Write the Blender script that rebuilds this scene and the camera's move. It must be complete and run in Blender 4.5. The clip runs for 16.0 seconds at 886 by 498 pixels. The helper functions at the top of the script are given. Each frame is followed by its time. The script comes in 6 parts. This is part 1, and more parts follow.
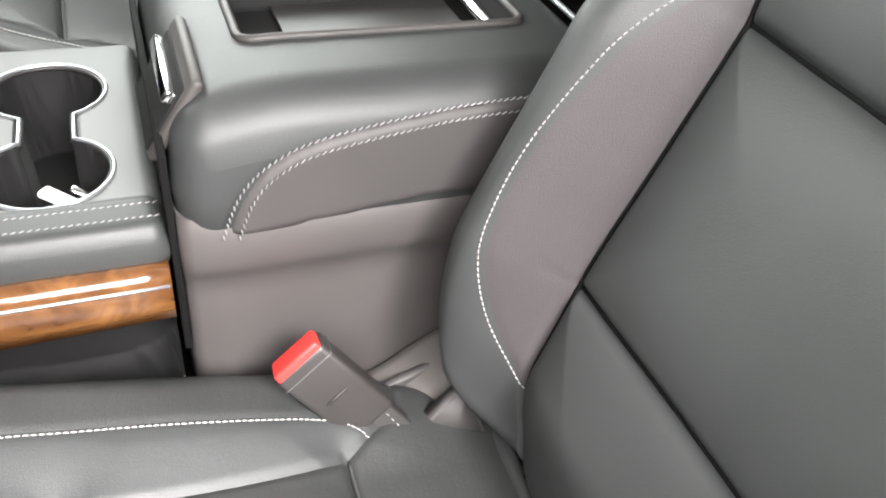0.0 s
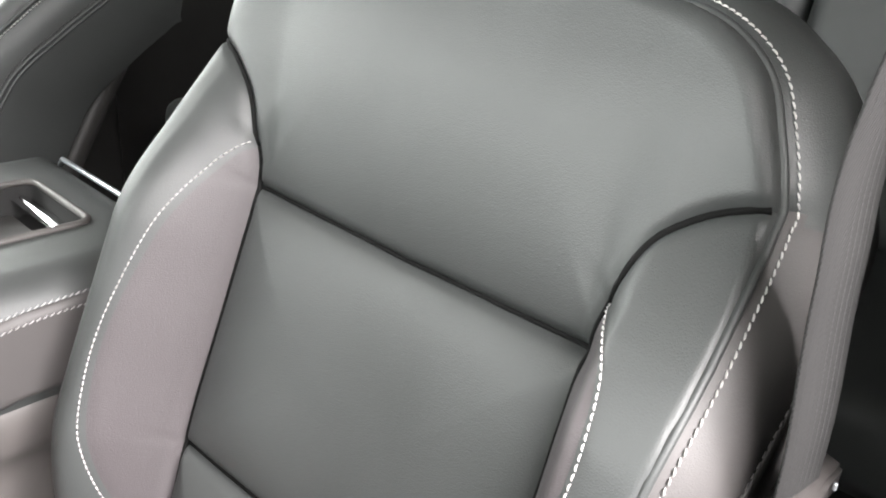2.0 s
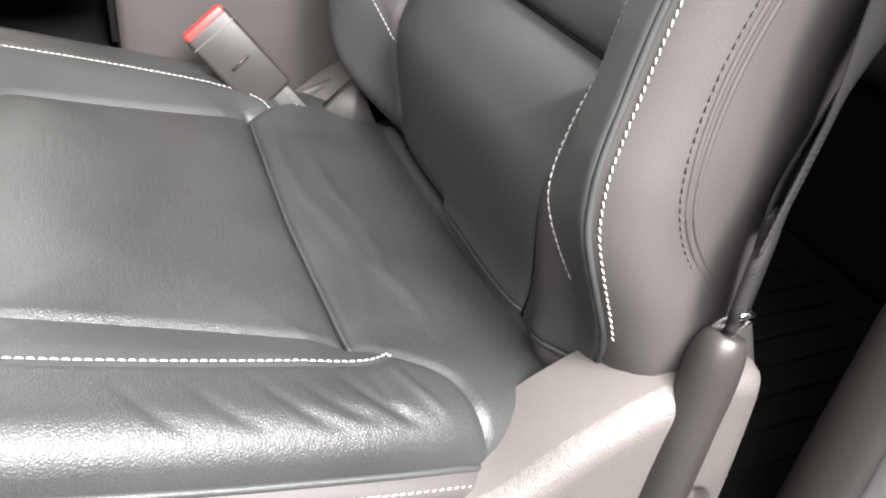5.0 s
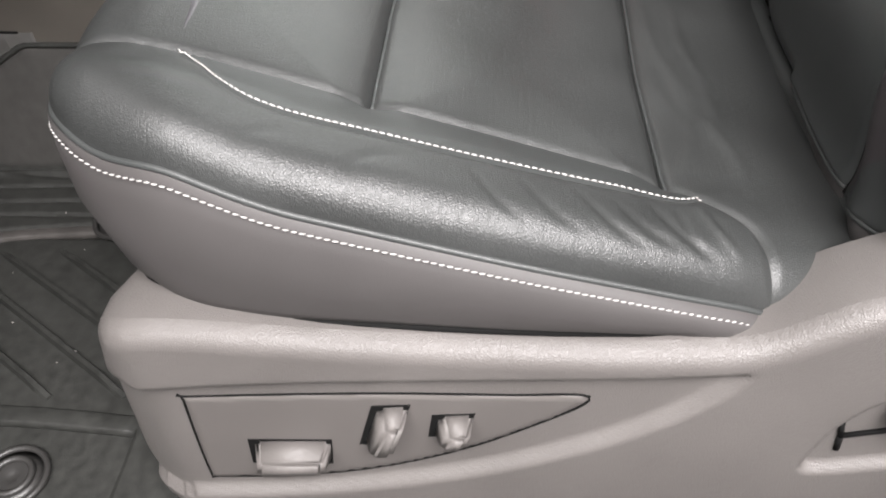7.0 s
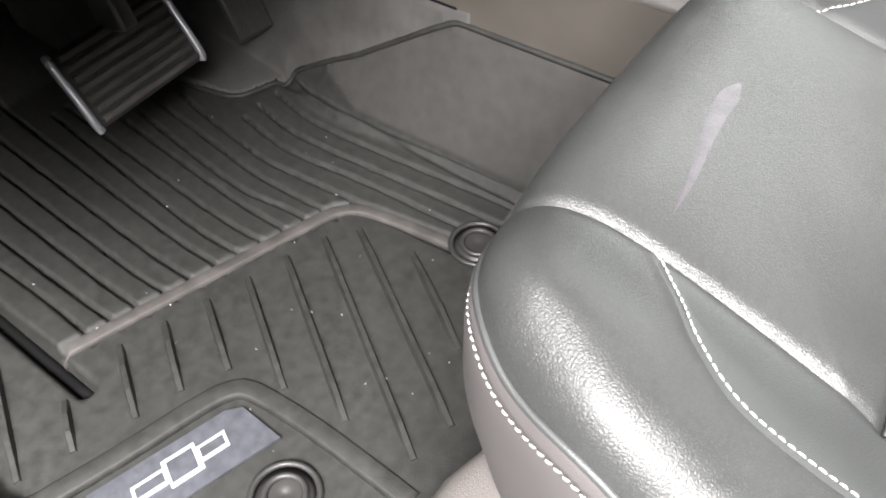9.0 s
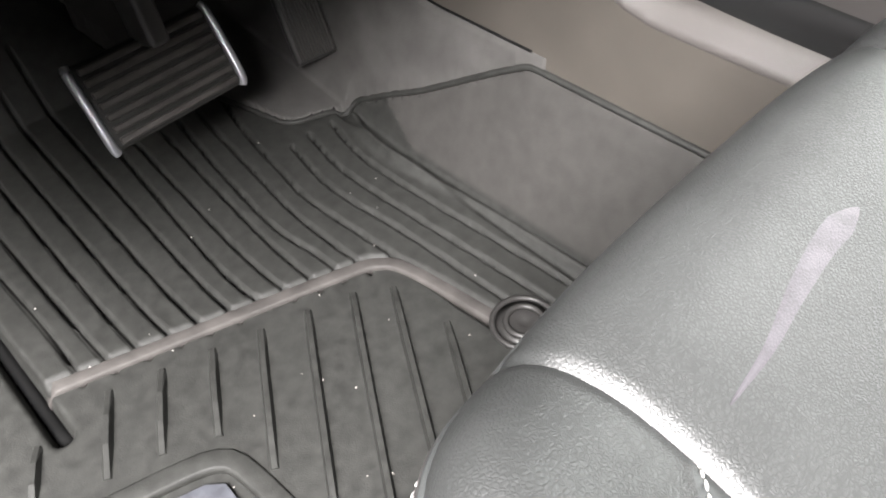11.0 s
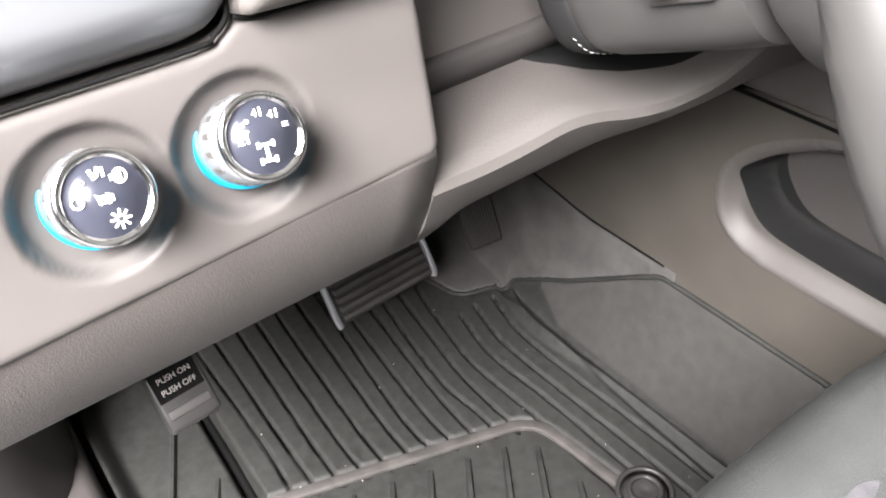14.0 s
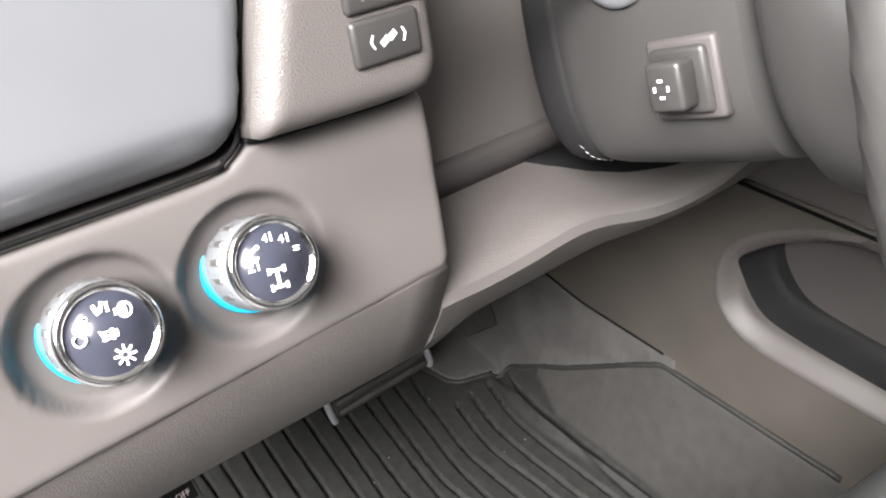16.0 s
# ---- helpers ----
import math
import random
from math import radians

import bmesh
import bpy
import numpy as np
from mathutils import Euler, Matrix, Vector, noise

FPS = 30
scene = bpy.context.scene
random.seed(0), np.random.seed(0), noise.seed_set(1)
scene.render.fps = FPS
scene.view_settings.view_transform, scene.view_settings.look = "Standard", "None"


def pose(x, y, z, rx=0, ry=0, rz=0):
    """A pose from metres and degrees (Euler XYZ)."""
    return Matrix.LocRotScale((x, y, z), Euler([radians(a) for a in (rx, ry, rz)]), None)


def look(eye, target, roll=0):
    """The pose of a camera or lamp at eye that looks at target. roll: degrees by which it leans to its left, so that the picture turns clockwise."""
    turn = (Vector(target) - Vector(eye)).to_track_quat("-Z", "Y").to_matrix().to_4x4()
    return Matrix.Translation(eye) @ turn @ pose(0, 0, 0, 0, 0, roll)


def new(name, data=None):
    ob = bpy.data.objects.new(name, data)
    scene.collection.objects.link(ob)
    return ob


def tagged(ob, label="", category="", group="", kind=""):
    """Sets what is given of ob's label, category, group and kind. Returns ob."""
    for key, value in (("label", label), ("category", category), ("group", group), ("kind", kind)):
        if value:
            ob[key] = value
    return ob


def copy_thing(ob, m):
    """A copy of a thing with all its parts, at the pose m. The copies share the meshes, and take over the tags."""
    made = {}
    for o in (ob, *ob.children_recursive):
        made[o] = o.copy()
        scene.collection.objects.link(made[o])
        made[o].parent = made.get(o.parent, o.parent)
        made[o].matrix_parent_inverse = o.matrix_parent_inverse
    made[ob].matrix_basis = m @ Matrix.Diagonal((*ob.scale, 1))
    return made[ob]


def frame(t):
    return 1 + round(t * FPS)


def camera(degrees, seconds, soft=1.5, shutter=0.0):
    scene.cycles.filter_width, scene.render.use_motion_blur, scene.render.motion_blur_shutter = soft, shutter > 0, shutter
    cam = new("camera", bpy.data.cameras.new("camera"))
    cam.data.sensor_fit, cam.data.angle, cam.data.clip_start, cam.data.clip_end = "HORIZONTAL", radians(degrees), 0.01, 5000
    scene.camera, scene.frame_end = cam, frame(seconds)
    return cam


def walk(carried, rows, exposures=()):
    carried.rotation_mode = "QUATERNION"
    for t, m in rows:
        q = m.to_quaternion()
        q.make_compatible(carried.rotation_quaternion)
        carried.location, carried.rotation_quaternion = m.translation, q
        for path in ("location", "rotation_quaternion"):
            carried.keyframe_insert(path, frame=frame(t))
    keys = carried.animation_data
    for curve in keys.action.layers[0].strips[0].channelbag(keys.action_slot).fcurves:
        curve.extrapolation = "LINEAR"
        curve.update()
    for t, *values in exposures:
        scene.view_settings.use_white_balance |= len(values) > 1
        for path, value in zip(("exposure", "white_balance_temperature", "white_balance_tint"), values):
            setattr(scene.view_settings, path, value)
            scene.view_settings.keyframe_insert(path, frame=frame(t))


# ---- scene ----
cam = camera(58.1, 16.0, soft=2.0)
PATH = [
    (0, (-0.213, 0.204, 0.901), (1.189, -0.456, -0.364), 7.4),
    (0.5, (-0.237, 0.192, 0.969), (1.185, -0.751, -0.074), 6.8),
    (1, (-0.273, 0.195, 0.968), (1.081, -1.002, 0.112), 6.7),
    (1.5, (-0.309, 0.184, 0.968), (0.943, -1.134, 0.135), 5.9),
    (2, (-0.334, 0.168, 0.937), (0.874, -1.187, 0.098), 4.4),
    (2.5, (-0.355, 0.148, 0.884), (0.825, -1.234, 0.048), 4.0),
    (3, (-0.386, 0.163, 0.837), (0.762, -1.264, 0.033), 5.7),
    (3.5, (-0.414, 0.176, 0.766), (0.849, -1.169, -0.005), 5.5),
    (4, (-0.452, 0.171, 0.716), (0.966, -0.969, -0.115), 5.6),
    (4.5, (-0.499, 0.193, 0.688), (0.966, -0.745, -0.300), 6.1),
    (4.7, (-0.516, 0.204, 0.68), (0.966, -0.644, -0.361), 6.6),
    (6.8, (-0.634, 0.19, 0.71), (0.803, 0.251, -0.68), -2.2),
    (7, (-0.628, 0.207, 0.713), (0.804, 0.338, -0.676), -2.3),
    (7.5, (-0.53, 0.334, 0.721), (0.831, 0.418, -0.742), 3.1),
    (8, (-0.431, 0.341, 0.714), (0.846, 0.722, -0.777), 0.9),
    (8.5, (-0.431, 0.377, 0.729), (0.742, 0.978, -0.775), 0.5),
    (9, (-0.424, 0.368, 0.74), (0.66, 1.127, -0.76), -0.6),
    (9.2, (-0.429, 0.362, 0.747), (0.636, 1.156, -0.749), -0.5),
    (11.5, (-0.276, 0.407, 0.672), (0.648, 1.409, -0.792), -1.7),
    (12, (-0.278, 0.407, 0.671), (0.579, 1.454, -0.802), -2.2),
    (12.5, (-0.309, 0.379, 0.691), (0.504, 1.455, -0.787), -2.4),
    (13, (-0.344, 0.331, 0.761), (0.441, 1.436, -0.71), -2.9),
    (13.5, (-0.383, 0.337, 0.892), (0.396, 1.505, -0.533), -4.4),
    (14, (-0.39, 0.353, 0.914), (0.477, 1.636, -0.352), -4.1),
    (14.5, (-0.374, 0.362, 0.91), (0.539, 1.68, -0.286), -3.7),
    (15, (-0.373, 0.378, 0.905), (0.564, 1.716, -0.249), -3.8),
    (15.5, (-0.38, 0.389, 0.913), (0.571, 1.727, -0.229), -3.9),
    (16, (-0.386, 0.382, 0.926), (0.583, 1.722, -0.199), -3.7),
]
walk(cam, [(t, look(e, a, r)) for t, e, a, r in PATH], exposures=[(0, 0.0), (1, 0.15), (2, 0.3), (2.5, 0.25), (3.5, 0.15), (4.5, 0.02), (7, -0.95), (8, -0.7), (9, 0.1), (12, 0.60), (12.5, 0.8), (13, 1.0), (13.5, 0.8), (14, 0.45), (14.5, 0.12), (15, 0.03), (16, 0.0)])

# ---------------------------------------------------------------- world and light
world = bpy.data.worlds.new("showroom_air")
scene.world = world
world.use_nodes = True
world.node_tree.nodes["Background"].inputs[0].default_value = (1.0, 0.98, 0.955, 1)
world.node_tree.nodes["Background"].inputs[1].default_value = 0.06


def area_lamp(name, eye, target, sx, sy, power, color=(1, 1, 1)):
    data = bpy.data.lights.new(name, "AREA")
    data.shape, data.size, data.size_y, data.energy, data.color = "RECTANGLE", sx, sy, power, color
    ob = new(name, data)
    ob.matrix_world = look(eye, target)
    return ob


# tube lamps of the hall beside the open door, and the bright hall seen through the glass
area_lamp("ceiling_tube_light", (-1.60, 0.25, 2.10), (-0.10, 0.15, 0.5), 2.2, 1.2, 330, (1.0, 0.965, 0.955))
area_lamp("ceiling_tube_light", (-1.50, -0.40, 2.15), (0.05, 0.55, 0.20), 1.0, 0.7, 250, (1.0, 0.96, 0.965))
area_lamp("windshield_daylight", (0.45, 1.50, 1.22), (0.25, 0.0, 0.60), 1.5, 0.55, 85, (0.96, 1.0, 0.97))
area_lamp("far_window_daylight", (1.53, 0.25, 1.10), (0.0, 0.25, 0.55), 1.1, 0.42, 24, (0.96, 1.0, 0.97))

# ---------------------------------------------------------------- materials


def mat(name, color, rough=0.5, metal=0.0, grain=0.0, grain_size=0.002, kind="noise", vary=0.15, vary_size=0.08, coat=0.0, spec=0.5, fine=0.0, wear=0.0, crease=0.0, cavity=0.0):
    m = bpy.data.materials.new(name)
    m.use_nodes = True
    nt = m.node_tree
    b = nt.nodes["Principled BSDF"]
    link = nt.links.new
    tc = nt.nodes.new("ShaderNodeTexCoord")
    big = nt.nodes.new("ShaderNodeTexNoise")
    big.inputs["Scale"].default_value = 1 / vary_size
    big.inputs["Detail"].default_value = 6
    link(tc.outputs["Object"], big.inputs["Vector"])
    ramp = nt.nodes.new("ShaderNodeMapRange")
    ramp.inputs[1].default_value, ramp.inputs[2].default_value = 0.3, 0.7
    ramp.inputs[3].default_value, ramp.inputs[4].default_value = 1 - vary, 1 + vary
    link(big.outputs["Fac"], ramp.inputs[0])
    mul = nt.nodes.new("ShaderNodeMix")
    mul.data_type, mul.blend_type = "RGBA", "MULTIPLY"
    mul.inputs[0].default_value = 1
    mul.inputs[6].default_value = (*color, 1)
    link(ramp.outputs[0], mul.inputs[7])
    link(mul.outputs[2], b.inputs["Base Color"])
    rr = nt.nodes.new("ShaderNodeMapRange")
    rr.inputs[3].default_value, rr.inputs[4].default_value = max(0.02, rough * 0.88), min(1, rough * 1.12)
    link(big.outputs["Fac"], rr.inputs[0])
    link(rr.outputs[0], b.inputs["Roughness"])
    b.inputs["Metallic"].default_value = metal
    b.inputs["Specular IOR Level"].default_value = spec
    b.inputs["Coat Weight"].default_value = coat
    b.inputs["Coat Roughness"].default_value = 0.05
    if grain:
        if kind == "leather":
            t = nt.nodes.new("ShaderNodeTexVoronoi")
            t.feature = "DISTANCE_TO_EDGE"
            t.inputs["Scale"].default_value = 1 / grain_size
            warp = nt.nodes.new("ShaderNodeTexNoise")
            warp.inputs["Scale"].default_value = 0.35 / grain_size
            warp.inputs["Detail"].default_value = 2
            link(tc.outputs["Object"], warp.inputs["Vector"])
            add = nt.nodes.new("ShaderNodeVectorMath")
            add.operation = "MULTIPLY_ADD"
            add.inputs[1].default_value = (grain_size * 1.6,) * 3
            link(warp.outputs["Color"], add.inputs[0])
            link(tc.outputs["Object"], add.inputs[2])
            link(add.outputs[0], t.inputs["Vector"])
            sq = nt.nodes.new("ShaderNodeMapRange")
            sq.inputs[2].default_value = 0.30
            link(t.outputs["Distance"], sq.inputs[0])
            height = sq.outputs[0]
            # colour goes darker in the grain grooves, lighter on the pebbles
            if cavity:
                cv = nt.nodes.new("ShaderNodeMapRange")
                cv.inputs[3].default_value, cv.inputs[4].default_value = 1 - cavity, 1 + cavity * 0.35
                link(height, cv.inputs[0])
                groove_mix = nt.nodes.new("ShaderNodeMix")
                groove_mix.data_type, groove_mix.blend_type = "RGBA", "MULTIPLY"
                groove_mix.inputs[0].default_value = 1
                link(mul.outputs[2], groove_mix.inputs[6])
                link(cv.outputs[0], groove_mix.inputs[7])
                link(groove_mix.outputs[2], b.inputs["Base Color"])
        elif kind == "weave":
            t = nt.nodes.new("ShaderNodeTexWave")
            t.inputs["Scale"].default_value = 1 / grain_size / 3.2
            t.bands_direction = "DIAGONAL"
            link(tc.outputs["Object"], t.inputs["Vector"])
            height = t.outputs["Fac"]
        else:
            t = nt.nodes.new("ShaderNodeTexNoise")
            t.inputs["Scale"].default_value = 1 / grain_size
            t.inputs["Detail"].default_value = 3
            link(tc.outputs["Object"], t.inputs["Vector"])
            height = t.outputs["Fac"]
        bump = nt.nodes.new("ShaderNodeBump")
        bump.inputs["Strength"].default_value = grain
        bump.inputs["Distance"].default_value = grain_size * 0.25
        link(height, bump.inputs["Height"])
        last = bump
        if wear:
            soft = nt.nodes.new("ShaderNodeTexNoise")
            soft.inputs["Scale"].default_value = 28
            soft.inputs["Detail"].default_value = 4
            soft.inputs["Distortion"].default_value = 1.2
            link(tc.outputs["Object"], soft.inputs["Vector"])
            b2 = nt.nodes.new("ShaderNodeBump")
            b2.inputs["Strength"].default_value = wear
            b2.inputs["Distance"].default_value = 0.004
            link(soft.outputs["Fac"], b2.inputs["Height"])
            link(bump.outputs[0], b2.inputs["Normal"])
            last = b2
        if crease:
            mp = nt.nodes.new("ShaderNodeMapping")
            mp.inputs["Scale"].default_value = (38, 230, 60)
            mp.inputs["Rotation"].default_value = (0, 0, 0.5)
            link(tc.outputs["Object"], mp.inputs["Vector"])
            fold = nt.nodes.new("ShaderNodeTexNoise")
            fold.inputs["Scale"].default_value, fold.inputs["Detail"].default_value, fold.inputs["Distortion"].default_value = 1.0, 3, 0.6
            link(mp.outputs[0], fold.inputs["Vector"])
            thin = nt.nodes.new("ShaderNodeMapRange")
            thin.inputs[1].default_value, thin.inputs[2].default_value = 0.30, 0.50
            link(fold.outputs["Fac"], thin.inputs[0])
            b3 = nt.nodes.new("ShaderNodeBump")
            b3.inputs["Strength"].default_value = crease
            b3.inputs["Distance"].default_value = 0.0012
            link(thin.outputs[0], b3.inputs["Height"])
            link(last.outputs[0], b3.inputs["Normal"])
            last = b3
        link(last.outputs[0], b.inputs["Normal"])
    return m


LEATHER = mat("black_leather", (0.034, 0.0364, 0.0360), 0.48, grain=0.20, grain_size=0.0016, kind="leather", vary=0.10, wear=0.05)
LEATHER_WORN = mat("worn_black_leather", (0.033, 0.0345, 0.0340), 0.43, grain=0.30, grain_size=0.0019, kind="leather", vary=0.16, wear=0.05, crease=0.08, cavity=0.18)
# paler leather that carries a painted glare streak
GLARE = mat("glare_leather", (0.050, 0.047, 0.052), 0.42, grain=0.2, grain_size=0.0018, kind="leather", vary=0.2, vary_size=0.01)
ACCENT = mat("plum_grey_leather", (0.042, 0.036, 0.038), 0.54, grain=0.25, grain_size=0.0016, kind="leather", vary=0.06)
SIDE = mat("grey_vinyl_side", (0.049, 0.0450, 0.0445), 0.60, grain=0.16, grain_size=0.0014, kind="leather", vary=0.08)
# darker than the fine plastic, in place of shade on the lower dash
PLASTIC = mat("grained_grey_plastic", (0.080, 0.073, 0.069), 0.45, grain=0.34, grain_size=0.0016, kind="leather", vary=0.06)
TRIM = mat("pebbled_seat_trim", (0.106, 0.0975, 0.0930), 0.48, grain=0.42, grain_size=0.0019, kind="leather", vary=0.07)
PLASTIC_FINE = mat("fine_grey_plastic", (0.094, 0.086, 0.082), 0.46, grain=0.18, grain_size=0.0009, vary=0.05)
PLASTIC_DARK = mat("dark_plastic", (0.028, 0.027, 0.026), 0.42, grain=0.3, grain_size=0.0012, vary=0.1)
PLASTIC_LIGHT = mat("light_grey_trim", (0.42, 0.39, 0.37), 0.55, grain=0.15, grain_size=0.001, vary=0.04)
RUBBER = mat("mat_rubber", (0.0225, 0.0228, 0.0210), 0.60, grain=0.75, grain_size=0.0018, vary=0.28, vary_size=0.012, spec=0.32)
# paler rubber: light on raised edges is put into the colour
RUBBER_LIT = mat("lit_mat_rubber", (0.052, 0.048, 0.045), 0.62, grain=0.6, grain_size=0.0018, vary=0.35, vary_size=0.03, spec=0.32)
RUBBER_DUSTY_LIT = mat("dusty_lit_mat_rubber", (0.040, 0.0385, 0.0360), 0.66, grain=0.6, grain_size=0.0018, vary=0.15, vary_size=0.02, spec=0.3)
PLASTIC_MID = mat("mid_grey_plastic", (0.048, 0.044, 0.042), 0.52, grain=0.3, grain_size=0.0014, vary=0.08)
COLUMN = mat("satin_column_plastic", (0.032, 0.031, 0.030), 0.46, grain=0.12, grain_size=0.0009, vary=0.05)
BUCKLE = mat("dark_grey_buckle_plastic", (0.030, 0.027, 0.026), 0.42, grain=0.25, grain_size=0.001, vary=0.08)
CARPET = mat("grey_carpet", (0.068, 0.066, 0.063), 0.95, grain=0.9, grain_size=0.0022, vary=0.2, vary_size=0.05, spec=0.1)
CONSOLE = mat("console_plastic", (0.064, 0.058, 0.056), 0.5, grain=0.2, grain_size=0.001, vary=0.08)
TUNNEL = mat("tunnel_plastic", (0.066, 0.059, 0.051), 0.55, grain=0.5, grain_size=0.0016, vary=0.12)
# black for real trim, and for strips and slabs standing in for shade
BLACK = mat("black_trim_and_shade", (0.005, 0.005, 0.005), 0.8, spec=0.1)
WHITE_THREAD = mat("white_thread", (0.40, 0.388, 0.376), 0.7, vary=0.1, vary_size=0.004)
GREY_THREAD = mat("grey_thread", (0.27, 0.262, 0.262), 0.7, vary=0.1, vary_size=0.004)
DARK_THREAD = mat("dark_thread", (0.060, 0.054, 0.056), 0.7, vary=0.1, vary_size=0.004)
# near-black for dark plastic parts and for painted shade in wells and pocket
CUP = mat("dark_plastic_and_shade", (0.010, 0.010, 0.010), 0.75, vary=0.1, spec=0.2)
CHROME = mat("chrome", (0.82, 0.82, 0.83), 0.12, metal=1, vary=0.03)
SATIN = mat("satin_silver", (0.55, 0.57, 0.60), 0.32, metal=0.85, vary=0.03)
DECK = mat("brushed_deck", (0.105, 0.11, 0.106), 0.5, metal=0.0, grain=0.2, grain_size=0.0012, vary=0.05)
SILVER = mat("silver_blue_paint", (0.135, 0.141, 0.149), 0.36, metal=0.3, vary=0.03, coat=0.2)
PLATE = mat("blue_grey_steel", (0.13, 0.135, 0.155), 0.36, metal=0.6, vary=0.2, vary_size=0.012)
DULL = mat("dull_metal_edge", (0.17, 0.165, 0.16), 0.45, metal=0.7)
PALE = mat("pale_metal", (0.62, 0.63, 0.65), 0.45, metal=0.4)
RED = mat("red_button", (0.85, 0.035, 0.03), 0.4, vary=0.04)
WEB = mat("seat_belt_webbing", (0.013, 0.0125, 0.0125), 0.8, spec=0.3, grain=0.8, grain_size=0.0016, kind="weave", vary=0.06)
WHITE = mat("white_print", (0.8, 0.8, 0.8), 0.5, vary=0.02)
SCREEN = mat("dark_glossy_face", (0.03, 0.032, 0.045), 0.25, vary=0.05, coat=0.3)
PAPER = mat("white_tag", (0.75, 0.74, 0.73), 0.6, vary=0.05)
SHOWROOM = mat("showroom_paint", (0.24, 0.24, 0.235), 0.8, vary=0.05, vary_size=0.5)


def clear_mat():
    m = bpy.data.materials.new("clear_acrylic")
    m.use_nodes = True
    b = m.node_tree.nodes["Principled BSDF"]
    b.inputs["Base Color"].default_value = (0.50, 0.52, 0.54, 1)
    b.inputs["Transmission Weight"].default_value = 0.75
    b.inputs["Roughness"].default_value = 0.12
    b.inputs["IOR"].default_value = 1.45
    return m


def glow_mat():
    m = bpy.data.materials.new("blue_backlight")
    m.use_nodes = True
    b = m.node_tree.nodes["Principled BSDF"]
    b.inputs["Base Color"].default_value = (0.0, 0.25, 0.4, 1)
    b.inputs["Emission Color"].default_value = (0.0, 0.45, 0.8, 1)
    b.inputs["Emission Strength"].default_value = 0.28
    return m


def wood_mat():
    m = mat("burl_wood", (0.30, 0.13, 0.035), 0.2, coat=0.8, vary=0.3)
    nt = m.node_tree
    b = nt.nodes["Principled BSDF"]
    tc = nt.nodes.new("ShaderNodeTexCoord")
    n1 = nt.nodes.new("ShaderNodeTexNoise")
    n1.inputs["Scale"].default_value, n1.inputs["Detail"].default_value, n1.inputs["Distortion"].default_value = 28, 6, 1.6
    r = nt.nodes.new("ShaderNodeValToRGB")
    r.color_ramp.elements[0].position, r.color_ramp.elements[0].color = 0.30, (0.055, 0.020, 0.007, 1)
    r.color_ramp.elements[1].position, r.color_ramp.elements[1].color = 0.72, (0.165, 0.074, 0.024, 1)
    nt.links.new(tc.outputs["Object"], n1.inputs["Vector"])
    nt.links.new(n1.outputs["Fac"], r.inputs[0])
    nt.links.new(r.outputs[0], b.inputs["Base Color"])
    return m


CLEAR, GLOW, WOOD = clear_mat(), glow_mat(), wood_mat()

# ---------------------------------------------------------------- building helpers


def thing(name, loc, label, category, group="", kind=""):
    ob = new(name)
    ob.empty_display_size = 0.05
    ob.matrix_world = Matrix.Translation(loc)
    return tagged(ob, label, category, group, kind)


def finish(name, data, material, parent=None, label="", smooth=True):
    if isinstance(data, bmesh.types.BMesh):
        me = bpy.data.meshes.new(name)
        bmesh.ops.recalc_face_normals(data, faces=data.faces[:])
        data.to_mesh(me)
        data.free()
    else:
        me = data
    me.materials.append(material)
    if smooth:
        me.polygons.foreach_set("use_smooth", [True] * len(me.polygons))
    ob = new(name, me)
    if parent is not None:
        ob.parent = parent
        root = parent
        m = Matrix.Identity(4)
        while root is not None:
            m = m @ root.matrix_basis.inverted() if root.parent is None else m
            root = root.parent
        ob.matrix_parent_inverse = m if parent.parent is None else Matrix.Identity(4)
    if label:
        ob["label"] = label
    return ob


part = finish


def alone(name, data, material, label, category, group="", kind="", smooth=True):
    return tagged(finish(name, data, material, None, "", smooth), label, category, group, kind)


def sharp(ob, angle=35):
    ob.data.set_sharp_from_angle(angle=radians(angle))
    return ob


def box(bm, c, size, bevel=0.0, m=None, segs=3):
    g = bmesh.ops.create_cube(bm, size=1.0)
    vs = g["verts"]
    bmesh.ops.scale(bm, vec=size, verts=vs)
    if bevel:
        es = list({e for v in vs for e in v.link_edges})
        r = bmesh.ops.bevel(bm, geom=es, offset=bevel, segments=segs, affect="EDGES", profile=0.5)
        vs = list({v for f in r["faces"] for v in f.verts} | {v for v in vs if v.is_valid})
    t = Matrix.Translation(c) @ (m if m is not None else Matrix.Identity(4))
    bmesh.ops.transform(bm, matrix=t, verts=vs)
    return vs


def loft(bm, rings, closed=True, caps=True):
    rows = [[bm.verts.new(p) for p in ring] for ring in rings]
    n = len(rows[0])
    for a, b in zip(rows, rows[1:]):
        for i in range(n if closed else n - 1):
            j = (i + 1) % n
            bm.faces.new((a[i], a[j], b[j], b[i]))
    if caps and closed:
        bm.faces.new(rows[0])
        bm.faces.new(rows[-1])
    return rows


def spline(pts, n=8, closed=False):
    p = np.array(pts, float)
    out = []
    m = len(p)
    for i in range(m if closed else m - 1):
        g = lambda k: p[(i + k) % m] if closed else p[min(max(i + k, 0), m - 1)]
        a, b, c, d = g(-1), g(0), g(1), g(2)
        for k in range(n):
            t = k / n
            out.append(0.5 * (2 * b + (c - a) * t + (2 * a - 5 * b + 4 * c - d) * t * t + (3 * b - a - 3 * c + d) * t ** 3))
    if not closed:
        out.append(p[-1])
    return np.array(out)


